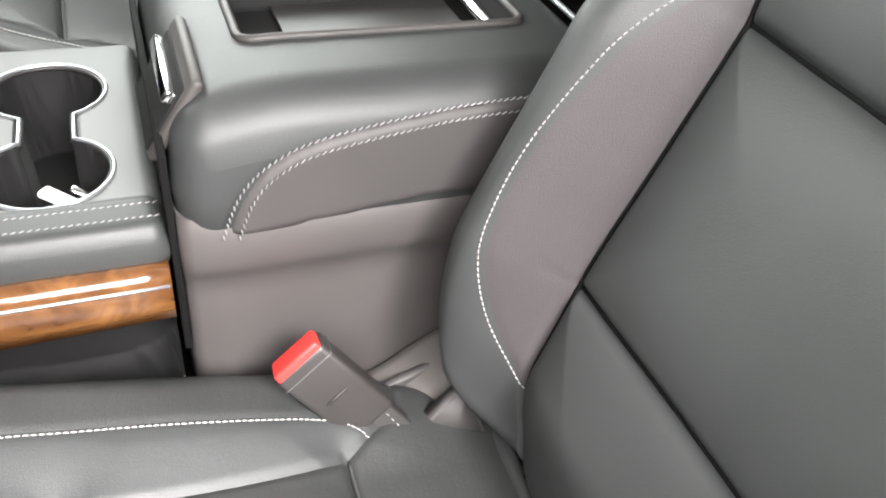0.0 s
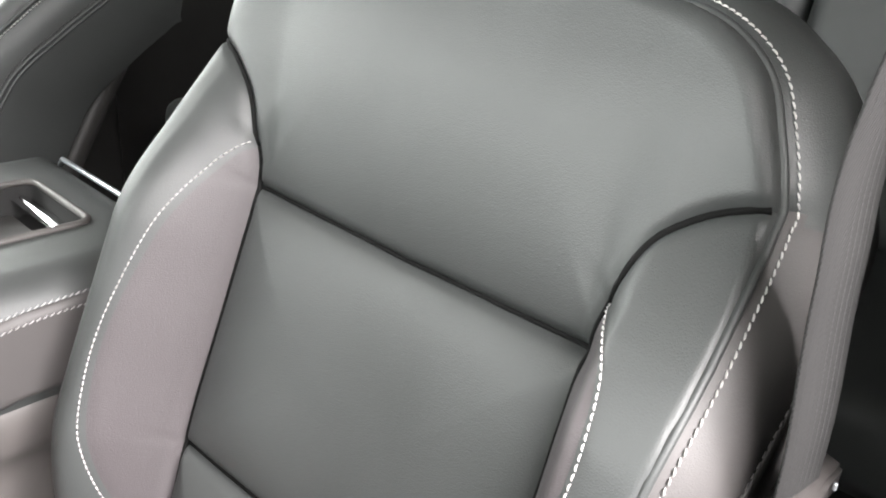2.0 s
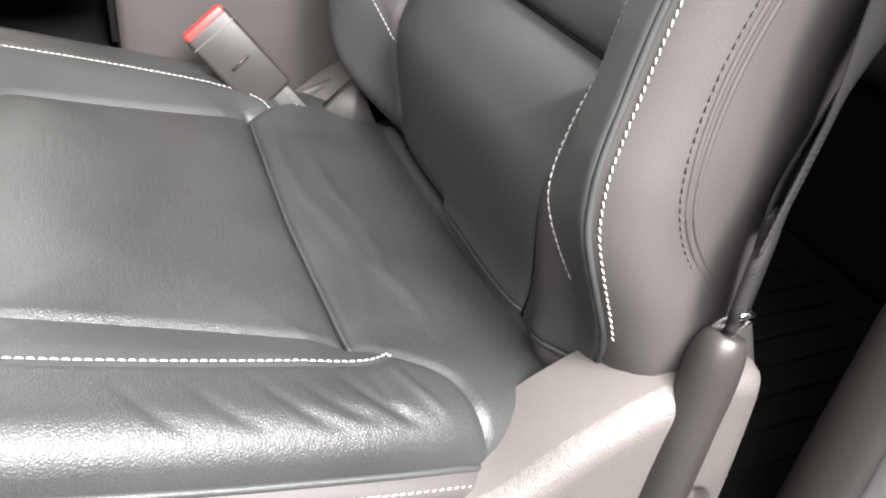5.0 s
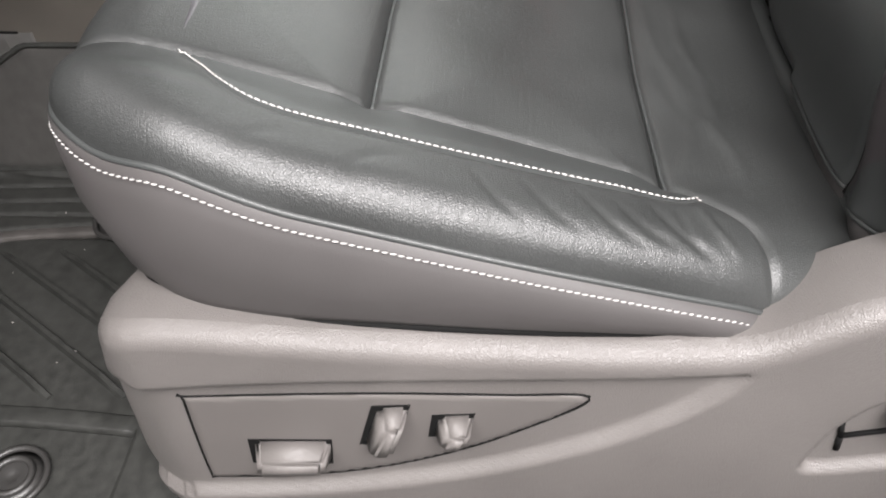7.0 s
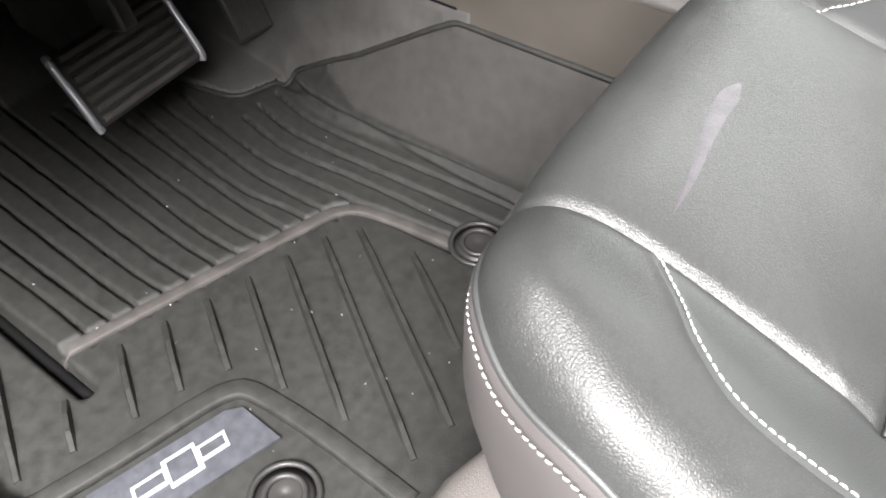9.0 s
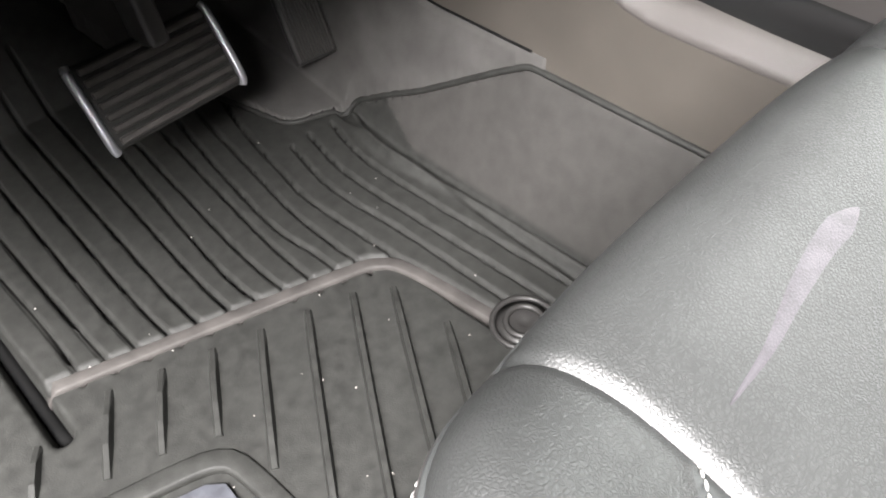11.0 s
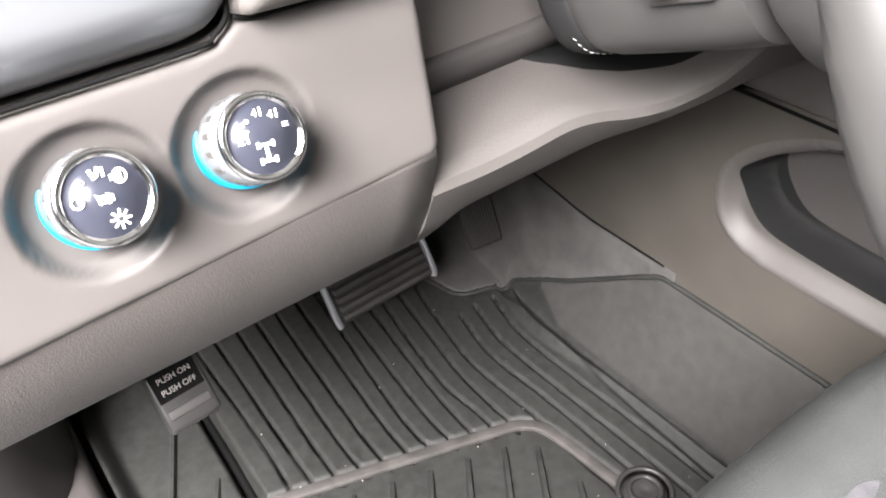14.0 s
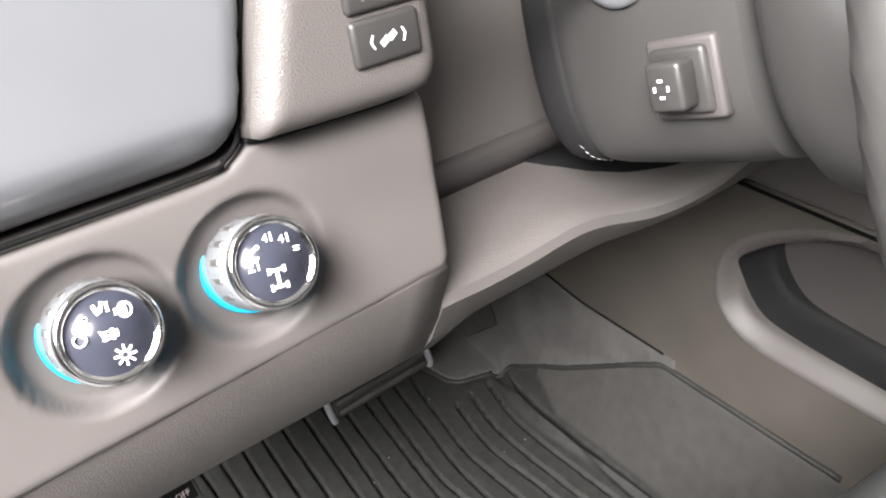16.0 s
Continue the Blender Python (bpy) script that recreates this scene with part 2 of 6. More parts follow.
def resample(pts, step):
    pts = np.array(pts, float)
    seg = np.linalg.norm(np.diff(pts, axis=0), axis=1)
    s = np.concatenate([[0], np.cumsum(seg)])
    n = max(2, int(s[-1] / step))
    u = np.linspace(0, s[-1], n)
    return np.stack([np.interp(u, s, pts[:, k]) for k in range(pts.shape[1])], 1)


def tube(bm, pts, r, sides=8, closed=False, flat=1.0):
    pts = [Vector(p) for p in pts]
    rings = []
    n = len(pts)
    up = Vector((0.13, 0.21, 0.97))
    for i, p in enumerate(pts):
        a, b = (pts[(i - 1) % n], pts[(i + 1) % n]) if closed else (pts[max(i - 1, 0)], pts[min(i + 1, n - 1)])
        t = (b - a).normalized()
        u = t.cross(up).normalized()
        v = u.cross(t)
        rr = r(i / (n - 1)) if callable(r) else r
        rings.append([p + (u * math.cos(k * math.tau / sides) + v * math.sin(k * math.tau / sides) * flat) * rr for k in range(sides)])
    if closed:
        rows = [[bm.verts.new(q) for q in ring] for ring in rings]
        for i in range(n):
            a, b = rows[i], rows[(i + 1) % n]
            for k in range(sides):
                bm.faces.new((a[k], a[(k + 1) % sides], b[(k + 1) % sides], b[k]))
    else:
        loft(bm, rings)


def ribbon(bm, pts, widths, thick):
    """A band: pts with the half-width vectors at each."""
    rings = []
    for i, (p, w) in enumerate(zip(pts, widths)):
        p, w = Vector(p), Vector(w)
        t = Vector(pts[min(i + 1, len(pts) - 1)]) - Vector(pts[max(i - 1, 0)])
        n = t.cross(w).normalized() * thick / 2
        rings.append([p - w - n, p + w - n, p + w + n, p - w + n])
    loft(bm, rings)


def stitches(name, pts, normals, parent, material=WHITE_THREAD, length=0.0042, pitch=0.0058, r=0.0007, slant=0.0):
    """Single thread stitches along a line, joined into one part."""
    pts = np.array(pts, float)
    seg = np.linalg.norm(np.diff(pts, axis=0), axis=1)
    s = np.concatenate([[0], np.cumsum(seg)])
    u = np.arange(pitch / 2, s[-1], pitch)
    verts, faces = [], []
    nm = np.array(normals, float) * np.ones_like(pts)
    for q in u:
        c = Vector([np.interp(q, s, pts[:, k]) for k in range(3)])
        a = Vector([np.interp(q + 0.001, s, pts[:, k]) for k in range(3)]) - Vector([np.interp(q - 0.001, s, pts[:, k]) for k in range(3)])
        nn = Vector([np.interp(q, s, nm[:, k]) for k in range(3)]).normalized()
        t = a.normalized()
        w = nn.cross(t).normalized()
        t = (t + w * slant).normalized()
        w = nn.cross(t).normalized()
        k0 = len(verts)
        for f, h, rr in ((-0.5, 0.0, 0.5), (-0.25, 0.8, 1.0), (0.25, 0.8, 1.0), (0.5, 0.0, 0.5)):
            for x, y in ((-1, -0.4), (0, 1), (1, -0.4)):
                verts.append(c + t * length * f + w * x * r * rr + nn * (h * r + y * r * rr))
        for j in range(3):
            for i in range(3):
                a0, b0 = k0 + j * 3 + i, k0 + j * 3 + (i + 1) % 3
                faces.append((a0, b0, b0 + 3, a0 + 3))
    me = bpy.data.meshes.new(name)
    me.from_pydata(verts, [], faces)
    return finish(name, me, material, parent, "white top-stitching" if material is WHITE_THREAD else ("dark top-stitching" if material.name == "dark_thread" else "grey top-stitching"))


# ---------------------------------------------------------------- upholstered skins


def seg_near(P, line):
    a, b = line[:-1], line[1:]
    best = np.full(len(P), 1e9)
    near = P.copy()
    for i in range(len(a)):
        d = b[i] - a[i]
        L = (d * d).sum()
        if L < 1e-14:
            continue
        t = np.clip(((P - a[i]) @ d) / L, 0, 1)
        q = a[i] + t[:, None] * d
        r = np.sqrt(((P - q) ** 2).sum(1))
        k = r < best
        best[k], near[k] = r[k], q[k]
    return best, near


def inside(P, poly):
    x, y = P[:, 0], P[:, 1]
    c = np.zeros(len(P), bool)
    j = len(poly) - 1
    for i in range(len(poly)):
        xi, yi, xj, yj = *poly[i], *poly[j]
        if yi != yj:
            c ^= ((yi > y) != (yj > y)) & (x < (xj - xi) * (y - yi) / (yj - yi) + xi)
        j = i
    return c


def smooth(e0, e1, x):
    t = np.clip((x - e0) / (e1 - e0), 0, 1)
    return t * t * (3 - 2 * t)


class Skin:
    """A padded surface over a flat outline: pads between seams, rolled edges."""

    def __init__(self, outline, seams, base, place, groove=0.004, width=0.004, puff=0.008, puff_w=0.022, roll=0.03, weights=None):
        self.outline, self.seams, self.base, self.place = outline, seams, base, place
        self.weights = weights or [1.0] * len(seams)
        self.groove, self.width, self.puff, self.puff_w, self.roll = groove, width, puff, puff_w, roll
        self.ring = np.vstack([outline, outline[:1]])

    def height(self, P):
        P = np.atleast_2d(np.array(P, float))
        h = self.base(P)
        dip, cut = np.zeros(len(P)), np.zeros(len(P))
        for s, w in zip(self.seams, self.weights):
            ds = seg_near(P, s)[0]
            dip = np.maximum(dip, w * np.exp(-ds / self.puff_w))
            cut = np.maximum(cut, w * np.exp(-(ds / self.width) ** 2))
        h = h + self.puff * (1 - dip) - self.groove * cut
        roll = self.roll(P) if callable(self.roll) else self.roll
        e = np.minimum(seg_near(P, self.ring)[0], roll)
        return h - (roll - np.sqrt(np.maximum(roll ** 2 - (roll - e) ** 2, 0)))

    def at(self, P, lift=0.0):
        P = np.atleast_2d(np.array(P, float))
        return self.place(P, self.height(P) + lift)

    def build(self, parent, panels, rest, cell):
        """panels: name, polygon, material, label. The rest takes what is left."""
        lo, hi = self.outline.min(0) - cell, self.outline.max(0) + cell
        nx, ny = int((hi[0] - lo[0]) / cell) + 2, int((hi[1] - lo[1]) / cell) + 2
        gx, gy = np.meshgrid(lo[0] + cell * np.arange(nx), lo[1] + cell * np.arange(ny), indexing="ij")
        P = np.stack([gx.ravel(), gy.ravel()], 1)
        done = ~inside(P, self.outline)
        keep = ~done
        P[done] = seg_near(P[done], self.ring)[1]
        done = done | (seg_near(P, self.ring)[0] < cell * 0.3)
        for line in self.seams:
            d, q = seg_near(P, line)
            k = (d < cell * 0.62) & ~done
            P[k] = q[k]
            done |= k
        idx = np.arange(nx * ny).reshape(nx, ny)
        A, B, C0, D = idx[:-1, :-1].ravel(), idx[1:, :-1].ravel(), idx[1:, 1:].ravel(), idx[:-1, 1:].ravel()
        use = keep[A] | keep[B] | keep[C0] | keep[D]
        A, B, C0, D = A[use], B[use], C0[use], D[use]
        alt = done[B] & done[D] & ~(done[A] & done[C0])
        F = np.concatenate([np.stack([A, B, np.where(alt, D, C0)], 1), np.stack([np.where(alt, B, A), C0, D], 1)])
        U, V = P[F[:, 1]] - P[F[:, 0]], P[F[:, 2]] - P[F[:, 0]]
        F = F[U[:, 0] * V[:, 1] - U[:, 1] * V[:, 0] > cell * cell * 1e-3]
        C = P[F].mean(1)
        W = self.at(P)
        left = np.ones(len(F), bool)
        made = {}
        for name, poly, material, label in panels + [rest[:1] + (None,) + rest[1:]]:
            k = left if poly is None else left & inside(C, poly)
            left = left & ~k
            f = F[k]
            if not len(f):
                continue
            used, inv = np.unique(f, return_inverse=True)
            me = bpy.data.meshes.new(name)
            me.from_pydata(W[used].tolist(), [], inv.reshape(-1, 3).tolist())
            ob = finish(name, me, material, parent, label)
            made[name] = ob
        return made

    def wall(self, bm, offsets):
        """A skirt from the outline: rows of (outset, function of the top height -> height)."""
        o = self.outline
        t = np.roll(o, -1, 0) - np.roll(o, 1, 0)
        n = np.stack([t[:, 1], -t[:, 0]], 1)
        n /= np.linalg.norm(n, axis=1)[:, None] + 1e-12
        if ((o - o.mean(0)) * n).sum() < 0:
            n = -n
        h0 = self.height(o)
        rings = [[tuple(q) for q in self.place(o + n * (out(o)[:, None] if callable(out) else out), fn(o, h0))] for out, fn in offsets]
        return loft(bm, rings, caps=False)


def mirror(pts):
    p = np.array(pts, float)
    return p * np.array([-1, 1])


def closed_loop(half):
    """half: from the bottom middle round the +x side to the top middle."""
    h = np.array(half, float)
    return resample_closed(spline(np.vstack([h, mirror(h)[::-1][1:-1]]), 8, True))


def resample_closed(p, step=0.006):
    return resample(np.vstack([p, p[:1]]), step)[:-1]


# ---------------------------------------------------------------- front seat
BO, BS, BN = np.array((0, -0.007, 0.34)), np.array((0, -0.424, 0.906)), np.array((0, 0.906, 0.424))


def back_place(P, d):
    return BO + np.stack([P[:, 0] + 0.07 * (P[:, 1] - 0.17), 0 * d, 0 * d], 1) + P[:, 1:2] * BS + d[:, None] * BN


def back_base(P):
    x, s = np.abs(P[:, 0]), P[:, 1]
    inner = 0.057 * smooth(0.52, 0.34, s) * (0.15 + 0.85 * smooth(0.0, 0.19, s)) + 0.008
    door = 0.044 * smooth(0.52, 0.36, s) * (0.15 + 0.85 * smooth(0.0, 0.36, s)) + 0.006 - 0.024 * smooth(0.15, 0.03, s) * smooth(0.165, 0.215, x)
    tall = np.where(P[:, 0] < 0, door, inner)
    rise = smooth(0.150, np.where(P[:, 0] < 0, 0.192, 0.212), x)
    foot = -0.052 * smooth(0.115, -0.005, s) * (1 - 0.8 * rise * (P[:, 0] > 0))
    return tall * rise - 0.012 * smooth(0.25, 0.0, np.abs(s - 0.28)) * (1 - rise) * smooth(0.16, 0, x) + 0.012 * smooth(0.40, 0.56, s) + foot


def back_roll(P):
    return np.where(P[:, 0] < 0, 0.0045, 0.020) + 0.010 * smooth(0.44, 0.54, P[:, 1])


back_half = [(0, 0.005), (0.12, 0.005), (0.18, 0.02), (0.220, 0.055), (0.234, 0.12), (0.237, 0.22), (0.237, 0.34), (0.242, 0.44), (0.245, 0.51), (0.235, 0.555), (0.212, 0.592), (0.175, 0.612), (0.10, 0.620), (0, 0.622)]
back_door = [(0, 0.005), (0.12, 0.002), (0.180, 0.008), (0.220, 0.022), (0.236, 0.048), (0.235, 0.080), (0.225, 0.120), (0.219, 0.17), (0.217, 0.23), (0.221, 0.29), (0.233, 0.36), (0.239, 0.43), (0.237, 0.50), (0.226, 0.540), (0.208, 0.572), (0.168, 0.594), (0.10, 0.606), (0, 0.612)]
back_line = resample_closed(spline(np.vstack([back_half[:-1], [(0.05, 0.618)], mirror(back_door)[::-1][:-1]]), 8, True))
edge_in = spline([(0.138, 0.0), (0.148, 0.09), (0.157, 0.20), (0.158, 0.30), (0.160, 0.40), (0.168, 0.432)])
accent_out = spline([(0.168, 0.432), (0.178, 0.408), (0.188, 0.360), (0.196, 0.30), (0.200, 0.252), (0.199, 0.21), (0.193, 0.165), (0.177, 0.122), (0.148, 0.09)])
accent_door = spline([(0.164, 0.432), (0.180, 0.415), (0.192, 0.395), (0.197, 0.36), (0.192, 0.31), (0.182, 0.26), (0.176, 0.21), (0.175, 0.165), (0.182, 0.120), (0.196, 0.085), (0.205, 0.068)])
shoulder = spline([(0.168, 0.432), (0.172, 0.448), (0.184, 0.472), (0.208, 0.493), (0.236, 0.505), (0.25, 0.512)])
cross_up = np.array([(-0.160, 0.402), (0, 0.399), (0.160, 0.402)])
cross_low = np.array([(-0.155, 0.186), (0, 0.184), (0.155, 0.186)])
back_seams = [edge_in, mirror(edge_in), accent_out, mirror(accent_door), shoulder, mirror(shoulder), cross_up, cross_low]
back_weights = [0.9, 0.7, 0.11, 0.11, 0.6, 0.6, 1.0, 1.0]

CZ, CM = 0.332, 0.258


def cush_place(P, h):
    return np.stack([P[:, 0], P[:, 1], CZ + CM * (P[:, 1] - 0.086) + h], 1)


# leather folds: start, end, height, width
folds = [(0.15, 0.070, -0.03, 0.045, 0.0028, 0.007), (0.12, 0.040, -0.02, 0.020, 0.0022, 0.006), (0.05, 0.060, -0.08, 0.050, -0.0016, 0.006),
         (-0.16, 0.075, -0.06, 0.050, 0.0018, 0.006), (-0.10, 0.035, 0.0, 0.030, 0.0016, 0.006), (-0.17, 0.02, -0.06, 0.04, 0.002, 0.007),
         (-0.216, 0.105, -0.255, 0.060, -0.0026, 0.004), (-0.222, 0.130, -0.252, 0.085, -0.0020, 0.004), (-0.205, 0.070, -0.250, 0.045, 0.0022, 0.004), (-0.218, 0.155, -0.258, 0.105, -0.0018, 0.0035), (-0.214, 0.085, -0.252, 0.075, -0.0016, 0.0035), (-0.220, 0.225, -0.258, 0.185, -0.0014, 0.0035),
         (-0.222, 0.19, -0.256, 0.150, -0.0016, 0.004), (-0.220, 0.26, -0.256, 0.310, -0.0013, 0.004), (-0.225, 0.34, -0.25, 0.37, -0.0012, 0.004)]


def cush_base(P):
    x, y = np.abs(P[:, 0]), P[:, 1]
    up = 0.014 * smooth(0.145, 0.215, x) * smooth(-0.06, 0.05, y) * smooth(0.54, 0.42, y)
    front = -0.03 * smooth(0.46, 0.57, y) + 0.008 * smooth(0.33, 0.42, y) * smooth(0.13, 0.20, x) - 0.014 * smooth(0.40, 0.47, y) * smooth(0.205, 0.262, x)
    crease = np.zeros(len(P))
    for x0, y0, x1, y1, amp, wide in folds:
        line = spline([(x0, y0), ((x0 + x1) / 2 + 0.15 * (y1 - y0), (y0 + y1) / 2 - 0.06 * (x1 - x0)), (x1, y1)], 6)
        mid_d = np.hypot(P[:, 0] - (x0 + x1) / 2, P[:, 1] - (y0 + y1) / 2) / (0.5 * math.hypot(x1 - x0, y1 - y0))
        crease += amp * np.exp(-(seg_near(P, line)[0] / wide) ** 2) * np.clip(1.15 - mid_d, 0, 1)
    return up + front - 0.006 * smooth(0.15, 0, x) + crease


cush_half = [(0, -0.10), (0.16, -0.10), (0.228, -0.06), (0.262, 0.03), (0.270, 0.15), (0.269, 0.28), (0.265, 0.37), (0.252, 0.436), (0.227, 0.481), (0.184, 0.510), (0.10, 0.523), (0, 0.527)]
cush_line = closed_loop(cush_half)
cush_edge = spline([(-0.150, 0.515), (-0.137, 0.438), (-0.146, 0.301), (-0.154, 0.199), (-0.164, 0.116), (-0.172, 0.086), (-0.188, 0.062), (-0.215, 0.03), (-0.262, 0.022)])
cush_stitch = spline([(-0.137, 0.438), (-0.162, 0.414), (-0.186, 0.394), (-0.202, 0.368), (-0.206, 0.33), (-0.207, 0.29), (-0.209, 0.22), (-0.208, 0.14), (-0.204, 0.085), (-0.190, 0.060)])
cush_T = np.array([(-0.146, 0.301), (0, 0.304), (0.146, 0.301)])
cush_T2 = np.array([(-0.172, 0.086), (0, 0.088), (0.172, 0.086)])
cush_seams = [cush_edge, mirror(cush_edge), cush_stitch, mirror(cush_stitch), cush_T, cush_T2]
cush_weights = [0.5, 0.5, 0.22, 0.22, 1.0, 1.0]


def offset_line(line, d):
    t = np.gradient(line, axis=0)
    n = np.stack([t[:, 1], -t[:, 0]], 1)
    return line + d * n / (np.linalg.norm(n, axis=1)[:, None] + 1e-12)


def front_seat():
    seat = thing("front_seat", (0, 0.15, 0.05), "black leather front seat with plum-grey inserts and white stitching", "car seat", "front seats")
    back = Skin(back_line, back_seams, back_base, back_place, groove=0.008, width=0.0038, puff=0.014, puff_w=0.028, roll=back_roll, weights=back_weights)
    acc = np.vstack([edge_in[8:], accent_out])
    mid = np.vstack([edge_in, mirror(edge_in)[::-1]])
    low = np.array([(-0.2, -0.1), (0.2, -0.1), (0.2, 0.186), (0.155, 0.186), (0, 0.184), (-0.155, 0.186), (-0.2, 0.186)])
    upper = np.array([(-0.3, 0.402), (-0.16, 0.402), (0, 0.399), (0.16, 0.402), (0.3, 0.402), (0.3, 0.8), (-0.3, 0.8)])
    bol = np.vstack([edge_in, shoulder, [(0.35, 0.512), (0.35, -0.1), (0.138, -0.1)]])
    back.build(seat, [
        ("accent_panel", acc, ACCENT, "plum-grey leather insert on the bolster"),
        ("accent_panel", mirror(np.vstack([edge_in, accent_door])), ACCENT, "plum-grey leather insert on the bolster"),
        ("backrest_bolster", bol, LEATHER, ""),
        ("backrest_bolster", mirror(bol), LEATHER, ""),
        ("lower_insert", low, LEATHER, ""),
        ("shoulder_panel", upper, LEATHER, ""),
    ], ("center_insert", LEATHER, ""), 0.0027)
    # side panels: sloping out from the welt, then turning back; black leather beside the shoulder
    prof = [(0, 0), (0.004, 0.002), (0.010, 0.006), (0.019, 0.015), (0.0255, 0.026), (0.0285, 0.040), (0.030, 0.06), (0.029, 0.09), (0.022, 0.125), (0.005, 0.15)]
    reach = lambda k: (lambda o: k * (0.55 + 0.45 * smooth(0.02, -0.10, o[:, 0])))
    sink = lambda k: (lambda o, h: h - k)
    for top in (False, True):
        bm = bmesh.new()
        back.wall(bm, [(reach(a), sink(k)) for a, k in prof])
        off = [q for q in bm.faces if ((np.array(q.calc_center_median()) - BO) @ BS > 0.506) != top]
        bmesh.ops.delete(bm, geom=off, context="FACES")
        part("backrest_side" if not top else "shoulder_side", bm, LEATHER if top else SIDE, seat, "black leather round the shoulder" if top else "grey vinyl side panel of the backrest")
    bm = bmesh.new()
    o = back_line * np.array([0.97, 0.98])
    n = len(o)
    k = np.zeros(n)
    loft(bm, [[tuple(q) for q in back_place(o, k - 0.10)], [tuple(q) for q in back_place(o * 0.98 + [0, 0.005], k - 0.125)], [tuple(q) for q in back_place(o * 0.8 + [0, 0.06], k - 0.14)]])
    part("back_shell", bm, PLASTIC_DARK, seat, "dark plastic shell behind the backrest")
    # piping and stitching
    bm = bmesh.new()
    tube(bm, back.at(back_line) + BN * 0.0005, 0.0026, 6, True)
    part("backrest_piping", bm, LEATHER, seat)
    oo = resample_closed(back_line, 0.005)
    keep = oo[:, 1] > 0.05
    for side in (-1, 1):
        q = oo[keep & (oo[:, 0] * side > 0.002)]
        q = q[np.argsort(np.arctan2(q[:, 0] * side, -(q[:, 1] - 0.3)))]
        t = np.gradient(q, axis=0)
        nn = np.stack([t[:, 1], -t[:, 0]], 1) * side
        nn /= np.linalg.norm(nn, axis=1)[:, None]
        nn *= np.sign((nn * (q - [0, 0.3])).sum(1))[:, None]
        w = back_place(q + nn * (0.0065 if side < 0 else 0.005), back.height(q) - 0.0028)
        nrm = np.stack([nn[:, 0], nn[:, 1] * BS[1], nn[:, 1] * BS[2]], 1) + BN * 0.9
        stitches("stitching", w, nrm, seat, r=0.00068, length=0.004, pitch=0.0050, slant=0.25)
        # raised twin seam running down the side panel and turning back at its foot
        ss = spline([(0.50, 0.050), (0.44, 0.048), (0.36, 0.044), (0.28, 0.039), (0.21, 0.037), (0.165, 0.042), (0.135, 0.055), (0.115, 0.080), (0.108, 0.110)], 8)
        own = back_line[(back_line[:, 0] * side > 0.1) & (back_line[:, 1] > 0.07) & (back_line[:, 1] < 0.54)]
        own = own[np.argsort(own[:, 1])]
        gain = 1.0 if side < 0 else 0.55

        def on_side(line, lift):
            xo = np.interp(line[:, 0], own[:, 1], np.abs(own[:, 0]))
            hh = back.height(np.stack([side * xo, line[:, 0]], 1))
            out_k = np.interp(line[:, 1], [p[1] for p in prof], [p[0] for p in prof]) * gain
            return back_place(np.stack([side * (xo + out_k + lift), line[:, 0]], 1), hh - line[:, 1] + lift * 0.6)
        for off in (-0.0028, 0.0028):
            bm = bmesh.new()
            tube(bm, on_side(offset_line(ss, off), -0.0004), 0.0020, 6)
            part("side_seam", bm, SIDE, seat, "raised twin seam on the side panel")
        stitches("stitching", on_side(offset_line(ss, -0.0075), 0.0006), np.array([side, 0.5, 0.2]), seat, DARK_THREAD, r=0.0006, length=0.0036, pitch=0.0056)
        w = back.at(offset_line(accent_out, -0.0035) if side > 0 else mirror(offset_line(accent_door, -0.0035)), 0.0006)
        stitches("stitching", w, BN + np.array([-side * 0.9, 0, 0]), seat, r=0.00065, length=0.0038, pitch=0.0050)
    # black tubes in the seams paint the shade of their grooves
    for q in (cross_up, cross_low, edge_in, mirror(edge_in), shoulder[shoulder[:, 0] < 0.236], mirror(shoulder[shoulder[:, 0] < 0.235])):
        bm = bmesh.new()
        tube(bm, back.at(resample(q, 0.008), 0.0016), 0.0021, 6)
        part("seam", bm, BLACK, seat, "sewn seam, its groove shade as a black line")
    # headrest
    bm = bmesh.new()
    rings = []
    for i in range(13):
        a = -1 + 2 * i / 12
        x = 0.135 * a
        sc = max(0.02, (1 - abs(a) ** 4)) ** 0.5
        sc = 0.35 + 0.65 * sc
        loop = []
        for j in range(28):
            th = j * math.tau / 28
            cx, cy = math.cos(th), math.sin(th)
            d = 0.055 * sc * math.copysign(abs(cx) ** 0.7, cx) - 0.02
            s = 0.722 + 0.088 * sc * math.copysign(abs(cy) ** 0.7, cy)
            loop.append(tuple(BO + np.array((x + 0.035, 0, 0)) + BS * s + BN * d))
        rings.append(loop)
    loft(bm, rings)
    part("headrest", bm, LEATHER, seat)
    for sx in (-0.06, 0.06):
        bm = bmesh.new()
        tube(bm, [tuple(BO + np.array((sx, 0, 0)) + BS * s + BN * -0.03) for s in (0.58, 0.72)], 0.007, 10)
        part("headrest_post", bm, CHROME, seat, "chrome post")
    # cushion
    cu = Skin(cush_line, cush_seams, cush_base, cush_place, groove=0.006, width=0.0035, puff=0.012, puff_w=0.03, roll=0.032, weights=cush_weights)
    strip = np.vstack([cush_edge[8:50], cush_stitch[::-1]])
    bol = np.vstack([cush_edge, [(-0.35, 0.02), (-0.35, 0.6), (-0.15, 0.6)]])
    front = np.array([(-0.2, 0.301), (-0.146, 0.301), (0, 0.304), (0.146, 0.301), (0.2, 0.301), (0.2, 0.7), (-0.2, 0.7)])
